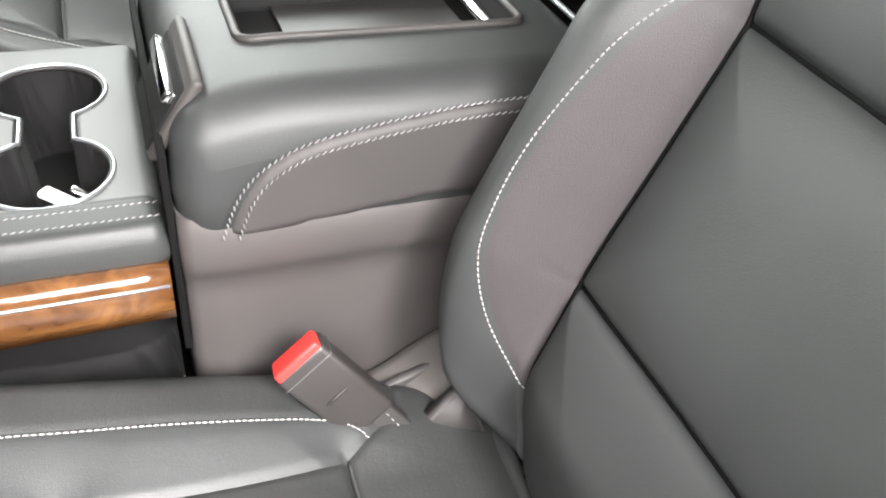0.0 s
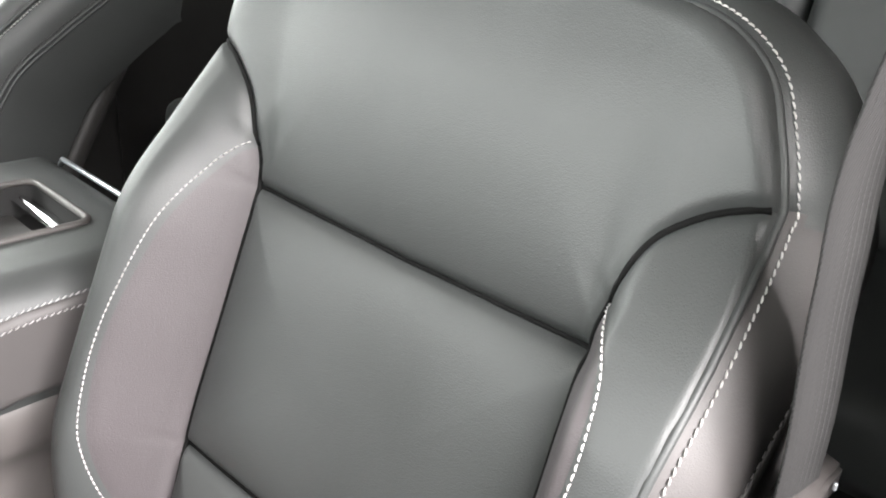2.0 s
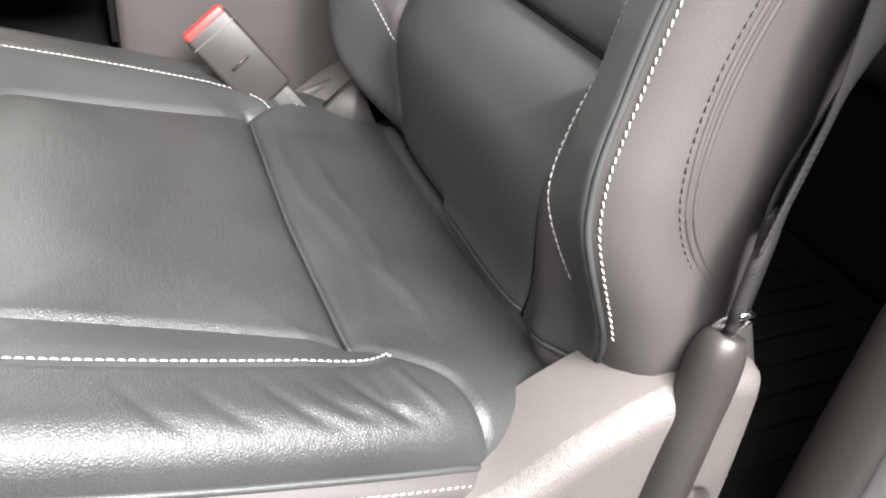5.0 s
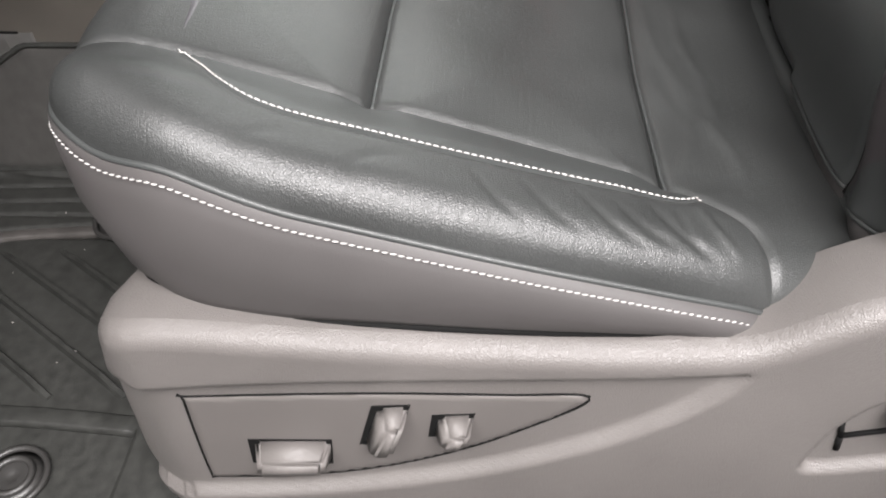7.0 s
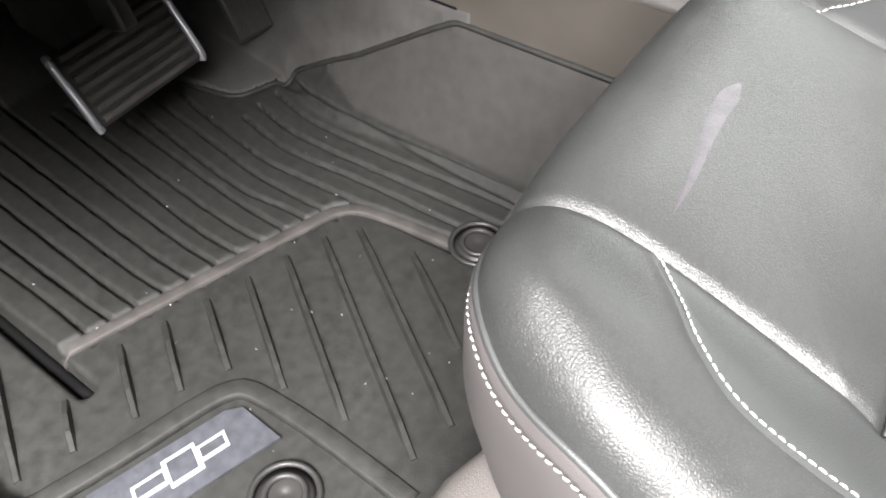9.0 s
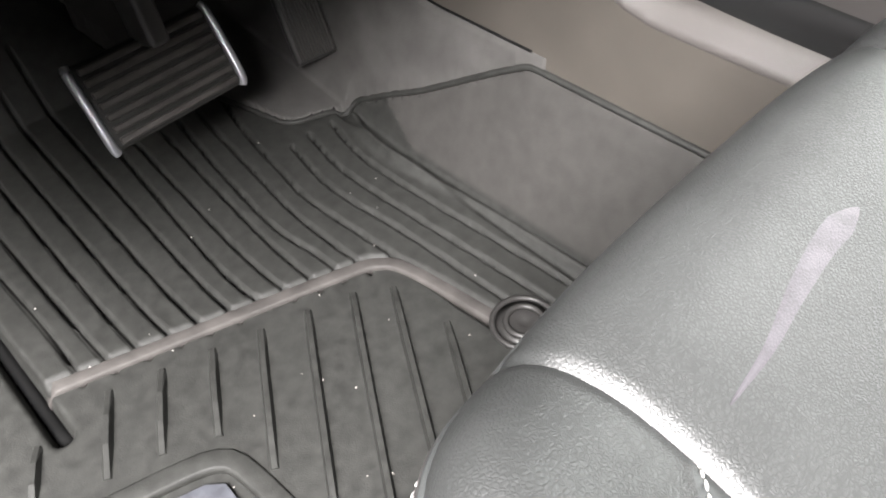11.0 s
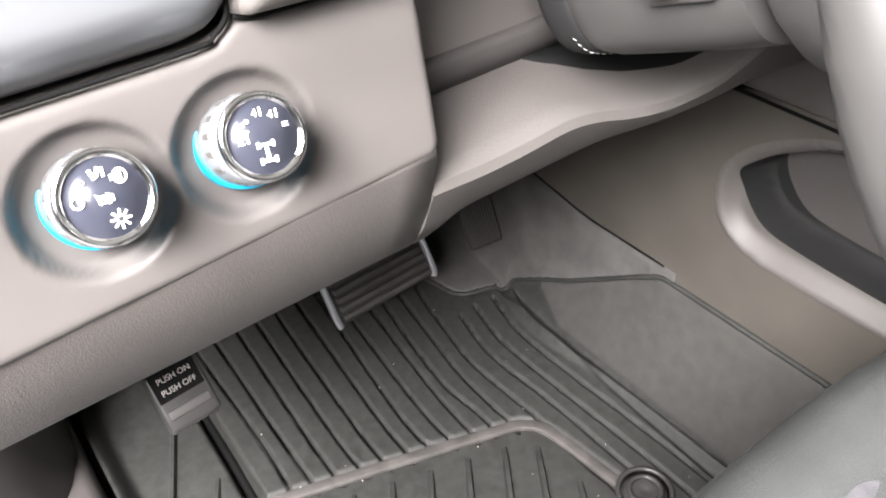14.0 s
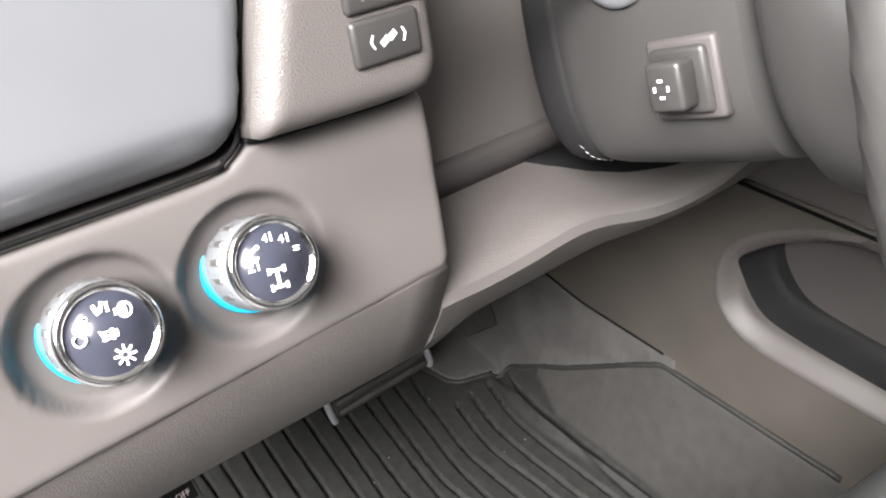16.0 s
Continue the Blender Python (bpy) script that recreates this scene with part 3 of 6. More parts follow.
    rear = np.array([(-0.3, 0.086), (-0.172, 0.086), (0, 0.088), (0.172, 0.086), (0.3, 0.086), (0.3, -0.2), (-0.3, -0.2)])
    cu.build(seat, [
        ("cushion_strip", strip, LEATHER, ""),
        ("cushion_strip", mirror(strip), LEATHER, ""),
        ("cushion_bolster", bol, LEATHER_WORN, "creased shiny leather bolster"),
        ("cushion_bolster", mirror(bol), LEATHER_WORN, "creased shiny leather bolster"),
        ("cushion_front", front, LEATHER_WORN, ""),
        ("cushion_rear", rear, LEATHER_WORN, ""),
    ], ("cushion_center", LEATHER_WORN, ""), 0.0028)
    for line in (cush_T, cush_T2):
        bm = bmesh.new()
        tube(bm, cu.at(resample(line, 0.006) - [0, 0.0022], 0.0004), 0.0016, 6)
        part("seam_welt", bm, LEATHER, seat, "raised welt along the seam")
    # pale leaf-shaped glare on the front of the cushion, put into the colour
    cl = spline([(0.018, 0.448), (-0.010, 0.449), (-0.045, 0.445), (-0.080, 0.439), (-0.112, 0.437)], 6)
    wd = np.interp(np.linspace(0, 1, len(cl)), [0, 0.15, 0.45, 1], [0.001, 0.0075, 0.0055, 0.0004])
    bm = bmesh.new()
    rows = [cu.at(cl + np.stack([0 * wd, k * wd], 1), 0.0005 if abs(k) < 1 else -0.0002) for k in (-1, -0.4, 0.4, 1)]
    loft(bm, [[tuple(r[i]) for r in rows] for i in range(len(cl))], closed=False)
    part("glare_streak", bm, GLARE, seat, "pale glare streak painted on the leather")
    bm = bmesh.new()
    zb = 0.294
    down = lambda a: (lambda o, h: h * (1 - a) + a * np.minimum(zb - (CZ + CM * (o[:, 1] - 0.086)), h - 0.03))
    tuck = lambda base, a: (lambda o: base - a * smooth(0.40, 0.52, o[:, 1]))
    cu.wall(bm, [(0, down(0)), (0.004, down(0.04)), (tuck(0.010, 0.004), down(0.2)), (tuck(0.014, 0.008), down(0.5)), (tuck(0.010, 0.016), down(0.85)), (tuck(0.004, 0.024), down(1.0)), (-0.09, down(1.3))])
    part("cushion_skirt", bm, SIDE, seat, "grey vinyl skirt of the cushion")
    # black tube along the skirt's foot, painted contact shade
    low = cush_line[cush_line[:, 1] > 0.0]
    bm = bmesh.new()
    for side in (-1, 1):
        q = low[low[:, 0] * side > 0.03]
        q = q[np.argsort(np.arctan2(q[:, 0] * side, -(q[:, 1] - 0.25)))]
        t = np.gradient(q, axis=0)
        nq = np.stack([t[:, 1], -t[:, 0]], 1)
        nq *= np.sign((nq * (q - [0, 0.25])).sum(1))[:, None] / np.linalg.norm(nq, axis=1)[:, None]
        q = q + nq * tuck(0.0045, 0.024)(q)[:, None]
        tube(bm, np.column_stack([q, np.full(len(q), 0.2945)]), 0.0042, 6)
    part("skirt_shade", bm, BLACK, seat, "black strip for the shade under the skirt")
    bm = bmesh.new()
    tube(bm, spline([(0.200, -0.070, 0.290), (0.168, -0.062, 0.303), (0.08, -0.060, 0.303), (-0.06, -0.062, 0.303), (-0.17, -0.064, 0.305), (-0.212, -0.072, 0.300), (-0.232, -0.095, 0.275)], 6), 0.0095, 12)
    part("rear_roll", bm, LEATHER, seat, "black leather roll behind the cushion")
    bm = bmesh.new()
    tube(bm, cu.at(cush_line), 0.0028, 6, True)
    part("cushion_piping", bm, LEATHER, seat)
    keep = cush_line[:, 1] > -0.02
    for side in (-1, 1):
        q = cush_line[keep & (cush_line[:, 0] * side > 0.002)]
        q = q[np.argsort(np.arctan2(q[:, 0] * side, -(q[:, 1] - 0.25)))]
        w = cu.at(q) + np.array([side * 0.0085, 0, -0.0055])
        stitches("stitching", w, np.array([side * 1.0, 0.2, 0.4]), seat, r=0.00072, length=0.0042, pitch=0.0052, slant=0.2)
        st = offset_line(cush_stitch, -0.0035)
        w = cu.at(st if side < 0 else mirror(st), 0.0006)
        stitches("stitching", w, np.array([0, 0, 1.0]), seat, r=0.00072, length=0.0042, pitch=0.0052)
    # power-seat base trim: outline in (y, z) on the outboard side
    for side in (-1, 1):
        base_half = np.array([(0.465, 0.300), (0.30, 0.296), (0.16, 0.294), (0.08, 0.297), (0.030, 0.306), (-0.02, 0.338), (-0.075, 0.362), (-0.13, 0.370), (-0.15, 0.33), (-0.15, 0.10), (-0.10, 0.055), (0.20, 0.05), (0.46, 0.05), (0.508, 0.075), (0.510, 0.16), (0.500, 0.25)])
        line = resample_closed(spline(base_half, 6, True))
        leaf = resample_closed(spline(np.array([(0.440, 0.214), (0.434, 0.220), (0.30, 0.232), (0.20, 0.236), (0.137, 0.236), (0.194, 0.186), (0.25, 0.152), (0.308, 0.128), (0.37, 0.113), (0.436, 0.106), (0.443, 0.112)]), 6, True), 0.005)
        swoosh = spline([(0.030, 0.284), (0.045, 0.257), (0.075, 0.224), (0.13, 0.183), (0.215, 0.140), (0.333, 0.103), (0.46, 0.083)])
        band = spline([(0.468, 0.236), (0.441, 0.243), (0.356, 0.254), (0.235, 0.264), (0.121, 0.272), (0.055, 0.279), (0.030, 0.284)])
        pocket = resample_closed(spline(np.array([(-0.027, 0.163), (-0.027, 0.198), (-0.039, 0.231), (-0.062, 0.258), (-0.12, 0.275), (-0.14, 0.24), (-0.14, 0.19), (-0.08, 0.172)]), 6, True), 0.005)
        pocket_ring = np.vstack([pocket, pocket[:1]])
        low_zone = np.vstack([band, swoosh, [(0.55, 0.07), (0.55, 0.245)]])

        def base_h(P):
            inn = inside(P, low_zone)
            d = np.minimum(seg_near(P, band)[0], seg_near(P, swoosh)[0])
            h = np.where(inn, -0.010 * smooth(0, 0.009, d), 0.0)
            pk = inside(P, pocket)
            return h - np.where(pk, 0.008 * smooth(0, 0.008, seg_near(P, pocket_ring)[0]), 0) - 0.02 * smooth(0.44, 0.51, P[:, 0]) ** 2
        sx = side
        bs = Skin(line, [], base_h, lambda P, h: np.stack([sx * (0.296 + h), P[:, 0], P[:, 1]], 1), groove=0.001, width=0.002, puff=0, roll=0.016)
        bs.build(seat, [], ("base_trim", TRIM, "grained grey plastic seat base trim"), 0.003)
        lk = Skin(leaf, [], lambda P: 0 * P[:, 0] - 0.0082, bs.place, groove=0, puff=0, roll=0.0022)
        lk.build(seat, [], ("switch_panel", PLASTIC_FINE, "smooth grey switch panel"), 0.004)
        bm = bmesh.new()
        lk.wall(bm, [(0, lambda o, h: h), (0, lambda o, h: h - 0.012)])
        part("panel_edge", bm, PLASTIC_FINE, seat)
        bm = bmesh.new()
        q = leaf + (leaf - leaf.mean(0)) * 0.006
        tube(bm, bs.at(q, 0.0002), 0.0011, 6, True)
        part("panel_gap", bm, BLACK, seat, "black slab for the shade beside the switch panel")
        bm = bmesh.new()
        bs.wall(bm, [(0, lambda o, h: h), (0.0, lambda o, h: h - 0.02), (-0.01, lambda o, h: h - 0.06)])
        part("base_rim", bm, TRIM, seat)
        if side > 0:
            continue
        for base, face in (
            (((0.398, 0.166), (0.332, 0.170), (0.335, 0.138), (0.400, 0.134)), ((0.388, 0.163), (0.335, 0.170), (0.338, 0.150), (0.392, 0.143))),
            (((0.294, 0.218), (0.267, 0.221), (0.280, 0.172), (0.308, 0.168)), ((0.285, 0.216), (0.270, 0.220), (0.282, 0.180), (0.299, 0.179))),
            (((0.249, 0.209), (0.219, 0.213), (0.226, 0.186), (0.253, 0.183)), ((0.238, 0.210), (0.221, 0.214), (0.228, 0.193), (0.245, 0.193))),
        ):
            bm = bmesh.new()
            loft(bm, [[(-0.280, y, z) for y, z in base], [(-0.310, y, z) for y, z in face]])
            bmesh.ops.bevel(bm, geom=bm.edges[:], offset=0.0042, segments=3, affect="EDGES")
            switch = part("seat_switch", bm, TRIM, seat, "grey seat adjuster switch")
            # black slab, wider to the front, in place of the switch's shadow
            bm = bmesh.new()
            my, mz = sum(y for y, z in base) / 4, sum(z for y, z in base) / 4
            wide = [(y + math.copysign(0.0012, y - my) + 0.0012, z + math.copysign(0.0012, z - mz)) for y, z in base]
            loft(bm, [[(x, y, z) for y, z in wide] for x in (-0.283, -0.2886)])
            part("switch_shade", bm, BLACK, switch, "black slab for the shade beside the switch", smooth=False)
        for pts in (((-0.045, 0.205), (-0.10, 0.222)), ((-0.042, 0.222), (-0.046, 0.205)), ((-0.046, 0.205), (-0.048, 0.188))):
            bm = bmesh.new()
            tube(bm, [(-0.2895, y, z) for y, z in pts], 0.0022, 6)
            part("slot_line", bm, BLACK, seat, "dark slot in the rear trim pocket")
    bm = bmesh.new()
    box(bm, (0, 0.19, 0.17), (0.54, 0.54, 0.22), 0.02)
    box(bm, (0.19, 0.0, 0.03), (0.06, 0.5, 0.08), 0.01)
    box(bm, (-0.19, 0.0, 0.03), (0.06, 0.5, 0.08), 0.01)
    part("seat_frame", bm, PLASTIC_DARK, seat, "dark metal seat frame and rails")
    return seat


driver = front_seat()
passenger = copy_thing(driver, Matrix.Translation((0.96, 0.145, 0.08)) @ pose(0, 0, 0, 3, 0, 0))
passenger.scale.x = -1
# same side panels as the driver's, blackened to stand in for shade
for ob in passenger.children:
    if ob.name.startswith("backrest_side") or ob.name.startswith("side_seam"):
        ob.material_slots[0].link = "OBJECT"
        ob.material_slots[0].material = LEATHER
        ob["label"] = "side panel of the backrest, blackened in place of shade"

# ---------------------------------------------------------------- cabin shell


mat_line = resample_closed(np.array([(-0.400, 0.50), (-0.412, 0.90), (-0.415, 1.30), (-0.26, 1.50), (0.02, 1.50), (0.10, 1.36), (0.140, 1.24), (0.165, 1.150), (0.180, 1.137), (0.200, 1.132), (0.258, 1.112), (0.306, 0.895), (0.313, 0.86), (0.313, 0.44), (0.05, 0.40), (-0.30, 0.42)]), 0.008)


def floor_rise(y):
    return 0.06 * np.maximum(0, y - 1.03) + 0.9 * np.maximum(0, y - 1.38)


def sheet(name, xs, ys, fn, material, label, category, kind="structure", thick=0.012):
    gx, gy = np.meshgrid(xs, ys, indexing="ij")
    z = fn(gx, gy)
    nx, ny = gx.shape
    v = [(gx[i, j], gy[i, j], z[i, j]) for i in range(nx) for j in range(ny)]
    f = [(i * ny + j, (i + 1) * ny + j, (i + 1) * ny + j + 1, i * ny + j + 1) for i in range(nx - 1) for j in range(ny - 1)]
    me = bpy.data.meshes.new(name)
    me.from_pydata(v, [], f)
    ob = alone(name, me, material, label, category, kind=kind)
    so = ob.modifiers.new("thick", "SOLIDIFY")
    so.thickness, so.offset = thick, -1
    return ob


sheet("floor", np.linspace(-0.46, 1.50, 60), np.linspace(-1.5, 1.75, 90), lambda x, y: floor_rise(y) - 0.030 + 0.026 * smooth(0.09, 0.13, x), CARPET, "grey cabin carpet under the mats", "floor")


def carpet_rise(x, y):
    z = floor_rise(y) - 0.001 + 0.006 * smooth(0.10, 0.16, x) + 0.185 * np.clip((x - 0.246) / 0.068, 0, 1) + 0.10 * np.maximum(0, y - 1.0)
    return z - 0.05 * inside(np.stack([x.ravel(), y.ravel()], 1), mat_line).reshape(x.shape)


def wall_box(name, c, size, material, label, category, bevel=0.01):
    bm = bmesh.new()
    box(bm, c, size, bevel)
    return alone(name, bm, material, label, category, kind="structure")


sheet("floor_carpet", np.linspace(0.05, 0.3135, 70), np.linspace(0.84, 1.74, 180), carpet_rise, CARPET, "grey carpet turned up against the tunnel", "floor")


def sill():
    """Door sill: stepped plastic cover, a rounded inner edge and a lower outer step."""
    bm = bmesh.new()
    prof = [(-0.425, -0.05), (-0.424, 0.035), (-0.430, 0.052), (-0.442, 0.060), (-0.486, 0.062), (-0.494, 0.058), (-0.498, 0.046), (-0.536, 0.043), (-0.545, 0.034), (-0.548, -0.05)]
    loft(bm, [[(x, y, z + 0.02 * smooth(0.95, 1.25, y)) for x, z in prof] for y in np.linspace(-0.62, 1.80, 26)])
    return sharp(alone("sill", bm, CONSOLE, "grey plastic door sill beside the mat", "sill", kind="structure"), 50)


def kick_panel():
    """Side wall of the footwell, its rear edge curving outwards to the jamb."""
    bm = bmesh.new()
    plan = spline(np.array([(-0.424, 1.82), (-0.425, 1.40), (-0.428, 1.23), (-0.438, 1.165), (-0.462, 1.118), (-0.505, 1.090), (-0.550, 1.085)]), 6)
    back = [(-0.56, 1.10), (-0.56, 1.82)]
    loft(bm, [[(x, y, z) for x, y in [*plan, *back]] for z in (0.02, 0.4, 0.8, 1.2)])
    return alone("kick_panel", bm, PLASTIC_DARK, "dark curved kick panel beside the footwell", "wall", kind="structure")


sill()
kick_panel()
# plain wall for the rear door, closed to the roof to block light
wall_box("rear_door", (-0.53, -0.95, 0.60), (0.06, 1.24, 1.4), PLASTIC_DARK, "dark rear door wall, added full height to keep light out", "door")
# unseen box, added to shade the footwell from the door side
wall_box("dash_end_blocker", (-0.515, 0.925, 0.735), (0.03, 0.35, 0.45), PLASTIC_DARK, "unseen dash end added to keep light out of the footwell", "wall")
# unseen cover, added to stop windshield light above the footwell
wall_box("dash_top_blocker", (0.48, 1.24, 0.955), (1.96, 1.05, 0.05), PLASTIC_DARK, "unseen dash top added to block windshield light", "dash top")
# firewall in plain black, footwell shade put into its colour
wall_box("wall_front", (0.5, 1.80, 0.5), (2.0, 0.06, 1.2), BLACK, "firewall blackened for the shade behind the pedals", "wall")
wall_box("wall_back", (0.5, -1.56, 0.65), (2.0, 0.06, 1.4), PLASTIC_DARK, "dark rear cabin wall", "wall")
wall_box("ceiling", (0.5, -0.25, 1.33), (1.9, 2.7, 0.04), PLASTIC_LIGHT, "light grey headliner", "ceiling")
wall_box("wall_far_side", (1.50, 0.1, 0.40), (0.06, 3.4, 0.9), PLASTIC_DARK, "dark far door panel", "wall")

# B-pillar: a rounded upright trim with a light upper half


def pillar():
    p = thing("pillar_trim", (-0.41, -0.17, 0.0), "dark grey pillar trim with a light upper half", "pillar trim", kind="structure")

    def section(z, g=0.0, lo=0.0):
        c = np.array([(-0.296, -0.25), (-0.300, -0.213), (-0.320, -0.196), (-0.345, -0.197), (-0.365, -0.215), (-0.46, -0.225), (-0.47, -0.34), (-0.39, -0.38), (-0.315, -0.34)])
        c = spline(c, 4, True)
        mid = c.mean(0)
        c = mid + (c - mid) * (1 + g)
        return [(x, y + lo, z) for x, y in c]
    bm = bmesh.new()
    loft(bm, [section(0.0, 0.10, 0.01), section(0.30, 0.06, 0.005), section(0.46, 0.03), section(0.60, 0.01), section(0.70, 0.02), section(0.75, 0.10), section(0.776, 0.16)])
    part("lower_trim", bm, PLASTIC_MID, p)
    bm = bmesh.new()
    loft(bm, [section(0.7765, 0.10), section(0.779, 0.18), section(0.786, 0.20), section(0.85, 0.22), section(1.0, 0.18), section(1.31, 0.05)])
    part("upper_trim", bm, PLASTIC_LIGHT, p, "light grey upper trim")
    for x, w, y, nm, material, note in ((-0.3580, 0.026, -0.205, "door_frame", SATIN, "bright metal door frame edge"), (-0.4240, 0.080, -0.208, "door_jamb", PLATE, "painted metal door jamb")):
        bm = bmesh.new()
        box(bm, (x, y, 0.62), (w, 0.020, 1.34), 0.006)
        part(nm, bm, material, p, note)
    bm = bmesh.new()
    tube(bm, [(-0.3765, -0.200, 0.0), (-0.3765, -0.199, 0.6), (-0.3765, -0.200, 1.28)], 0.006, 8)
    part("door_seal", bm, BLACK, p, "black rubber door seal")
    return p


pillar()

# ---------------------------------------------------------------- seat belt


def seat_belt():
    b = thing("seat_belt", (-0.30, -0.09, 0.30), "grey seat belt with a steel tongue hanging by the pillar", "seat belt")
    ribs = lambda pts, ws: [[Vector(p) + Vector(w) * k for p, w in zip(pts, ws)] for k in (-0.72, -0.48, -0.24, 0, 0.24, 0.48, 0.72)]

    def web(pts, ws):
        bm = bmesh.new()
        ribbon(bm, pts, ws, 0.0014)
        for line in ribs(pts, ws):
            tube(bm, line, 0.0010, 5)
        part("webbing", bm, WEB, b)["kind"] = "stuff"
    up = spline([(-0.268, -0.160, 0.690), (-0.266, -0.160, 0.73), (-0.259, -0.160, 0.80), (-0.256, -0.166, 0.88), (-0.280, -0.19, 1.05), (-0.330, -0.23, 1.26)], 8)
    web(up, [(0.002, 0.0235, 0.0)] * len(up))
    dn = spline([(-0.268, -0.159, 0.664), (-0.269, -0.158, 0.635), (-0.266, -0.152, 0.58), (-0.263, -0.148, 0.535), (-0.264, -0.142, 0.50), (-0.276, -0.120, 0.455)], 8)
    web(dn, [Vector((0.0, 0.0225, 0)).lerp(Vector((-0.0130, 0.0195, 0.002)), smooth(0.20, 0.66, i / (len(dn) - 1))) for i in range(len(dn))])
    dn = spline([(-0.262, -0.150, 0.545), (-0.255, -0.148, 0.51), (-0.254, -0.142, 0.48), (-0.266, -0.128, 0.452)], 8)
    web(dn, [(-0.0115, 0.0185, 0.002)] * len(dn))
    bm = bmesh.new()
    ribbon(bm, [(-0.268, -0.159, 0.664), (-0.2690, -0.158, 0.650), (-0.2695, -0.157, 0.633)], [(0.0, 0.0215, 0.004)] * 3, 0.0050)
    part("webbing_fold", bm, WEB, b, "folded webbing end")
    stitches("stitching", [(-0.2725, -0.177, 0.631), (-0.2725, -0.1365, 0.638)], np.array([-1, 0.2, 0.1]), b, DARK_THREAD, r=0.0009, length=0.002, pitch=0.0032)
    # tongue: long plastic head across the webbing, ear with a hole, wound webbing, steel blade
    bm = bmesh.new()
    front = [(-0.2745, 0.694), (-0.264, 0.699), (-0.2505, 0.673), (-0.2525, 0.661), (-0.262, 0.658), (-0.275, 0.668)]
    rear = [(-0.2755, 0.690), (-0.263, 0.693), (-0.257, 0.686), (-0.257, 0.676), (-0.262, 0.672), (-0.2755, 0.674)]
    loft(bm, [[(a[0] + (b[0] - a[0]) * k, y, a[1] + (b[1] - a[1]) * k) for a, b in zip(front, rear)] for y, k in ((-0.134, 0.0), (-0.150, 0.10), (-0.170, 0.7), (-0.207, 1.0))])
    bmesh.ops.bevel(bm, geom=bm.edges[:], offset=0.0022, segments=2, affect="EDGES")
    head = part("tongue_head", bm, BUCKLE, b, "grey plastic tongue head")
    for y, z in ((-0.165, 0.691), (-0.190, 0.687)):
        bm = bmesh.new()
        box(bm, (-0.2772, y, z), (0.002, 0.0022, 0.0042), 0.0006)
        part("rivet", bm, SATIN, head, "small bright rivet")
    bm = bmesh.new()
    tube(bm, [(-0.2655, -0.1360, 0.6750), (-0.2656, -0.1332, 0.6750)], 0.0026, 12)
    part("ear_hole", bm, BLACK, b, "dark round hole")
    bm = bmesh.new()
    tube(bm, spline([(-0.276, -0.146, 0.664), (-0.280, -0.155, 0.662), (-0.2815, -0.175, 0.663), (-0.280, -0.200, 0.669)], 6), lambda u: 0.0045 + 0.0015 * math.sin(u * 3.1), 12)
    part("webbing_roll", bm, WEB, b, "wound webbing roll")
    bm = bmesh.new()
    box(bm, (-0.262, -0.1405, 0.643), (0.0026, 0.012, 0.046), 0.0009, pose(0, 0, 0, 0, -4, 0))
    part("tongue_blade", bm, CHROME, b, "chrome tongue blade")
    # lower anchor
    bm = bmesh.new()
    ribbon(bm, spline([(-0.272, -0.124, 0.474), (-0.276, -0.119, 0.452), (-0.281, -0.113, 0.425), (-0.284, -0.110, 0.406)], 4), [(-0.006, 0.010, 0.001)] * 4 + [(-0.011, 0.017, 0.002)] * 6 + [(-0.008, 0.013, 0.002)] * 3, 0.006)
    part("sewn_loop", bm, WEB, b, "sewn webbing loop")
    bm = bmesh.new()
    tube(bm, [Vector((-0.283 - 0.006 * math.sin(a * math.tau / 16), -0.108 + 0.010 * math.cos(a * math.tau / 16), 0.406 + 0.011 * math.sin(a * math.tau / 16))) for a in range(16)], 0.0032, 8, True)
    part("anchor_loop", bm, CHROME, b, "chrome anchor loop")
    bm = bmesh.new()
    tube(bm, spline([(-0.286, -0.104, 0.402), (-0.288, -0.100, 0.39), (-0.291, -0.095, 0.36), (-0.293, -0.091, 0.335), (-0.295, -0.088, 0.30), (-0.296, -0.084, 0.24)], 5), lambda u: 0.011 + 0.006 * math.sin(min(1, u * 3) * 1.57), 16)
    part("anchor_sleeve", bm, BUCKLE, b, "grey plastic anchor sleeve")
    return b


seat_belt()


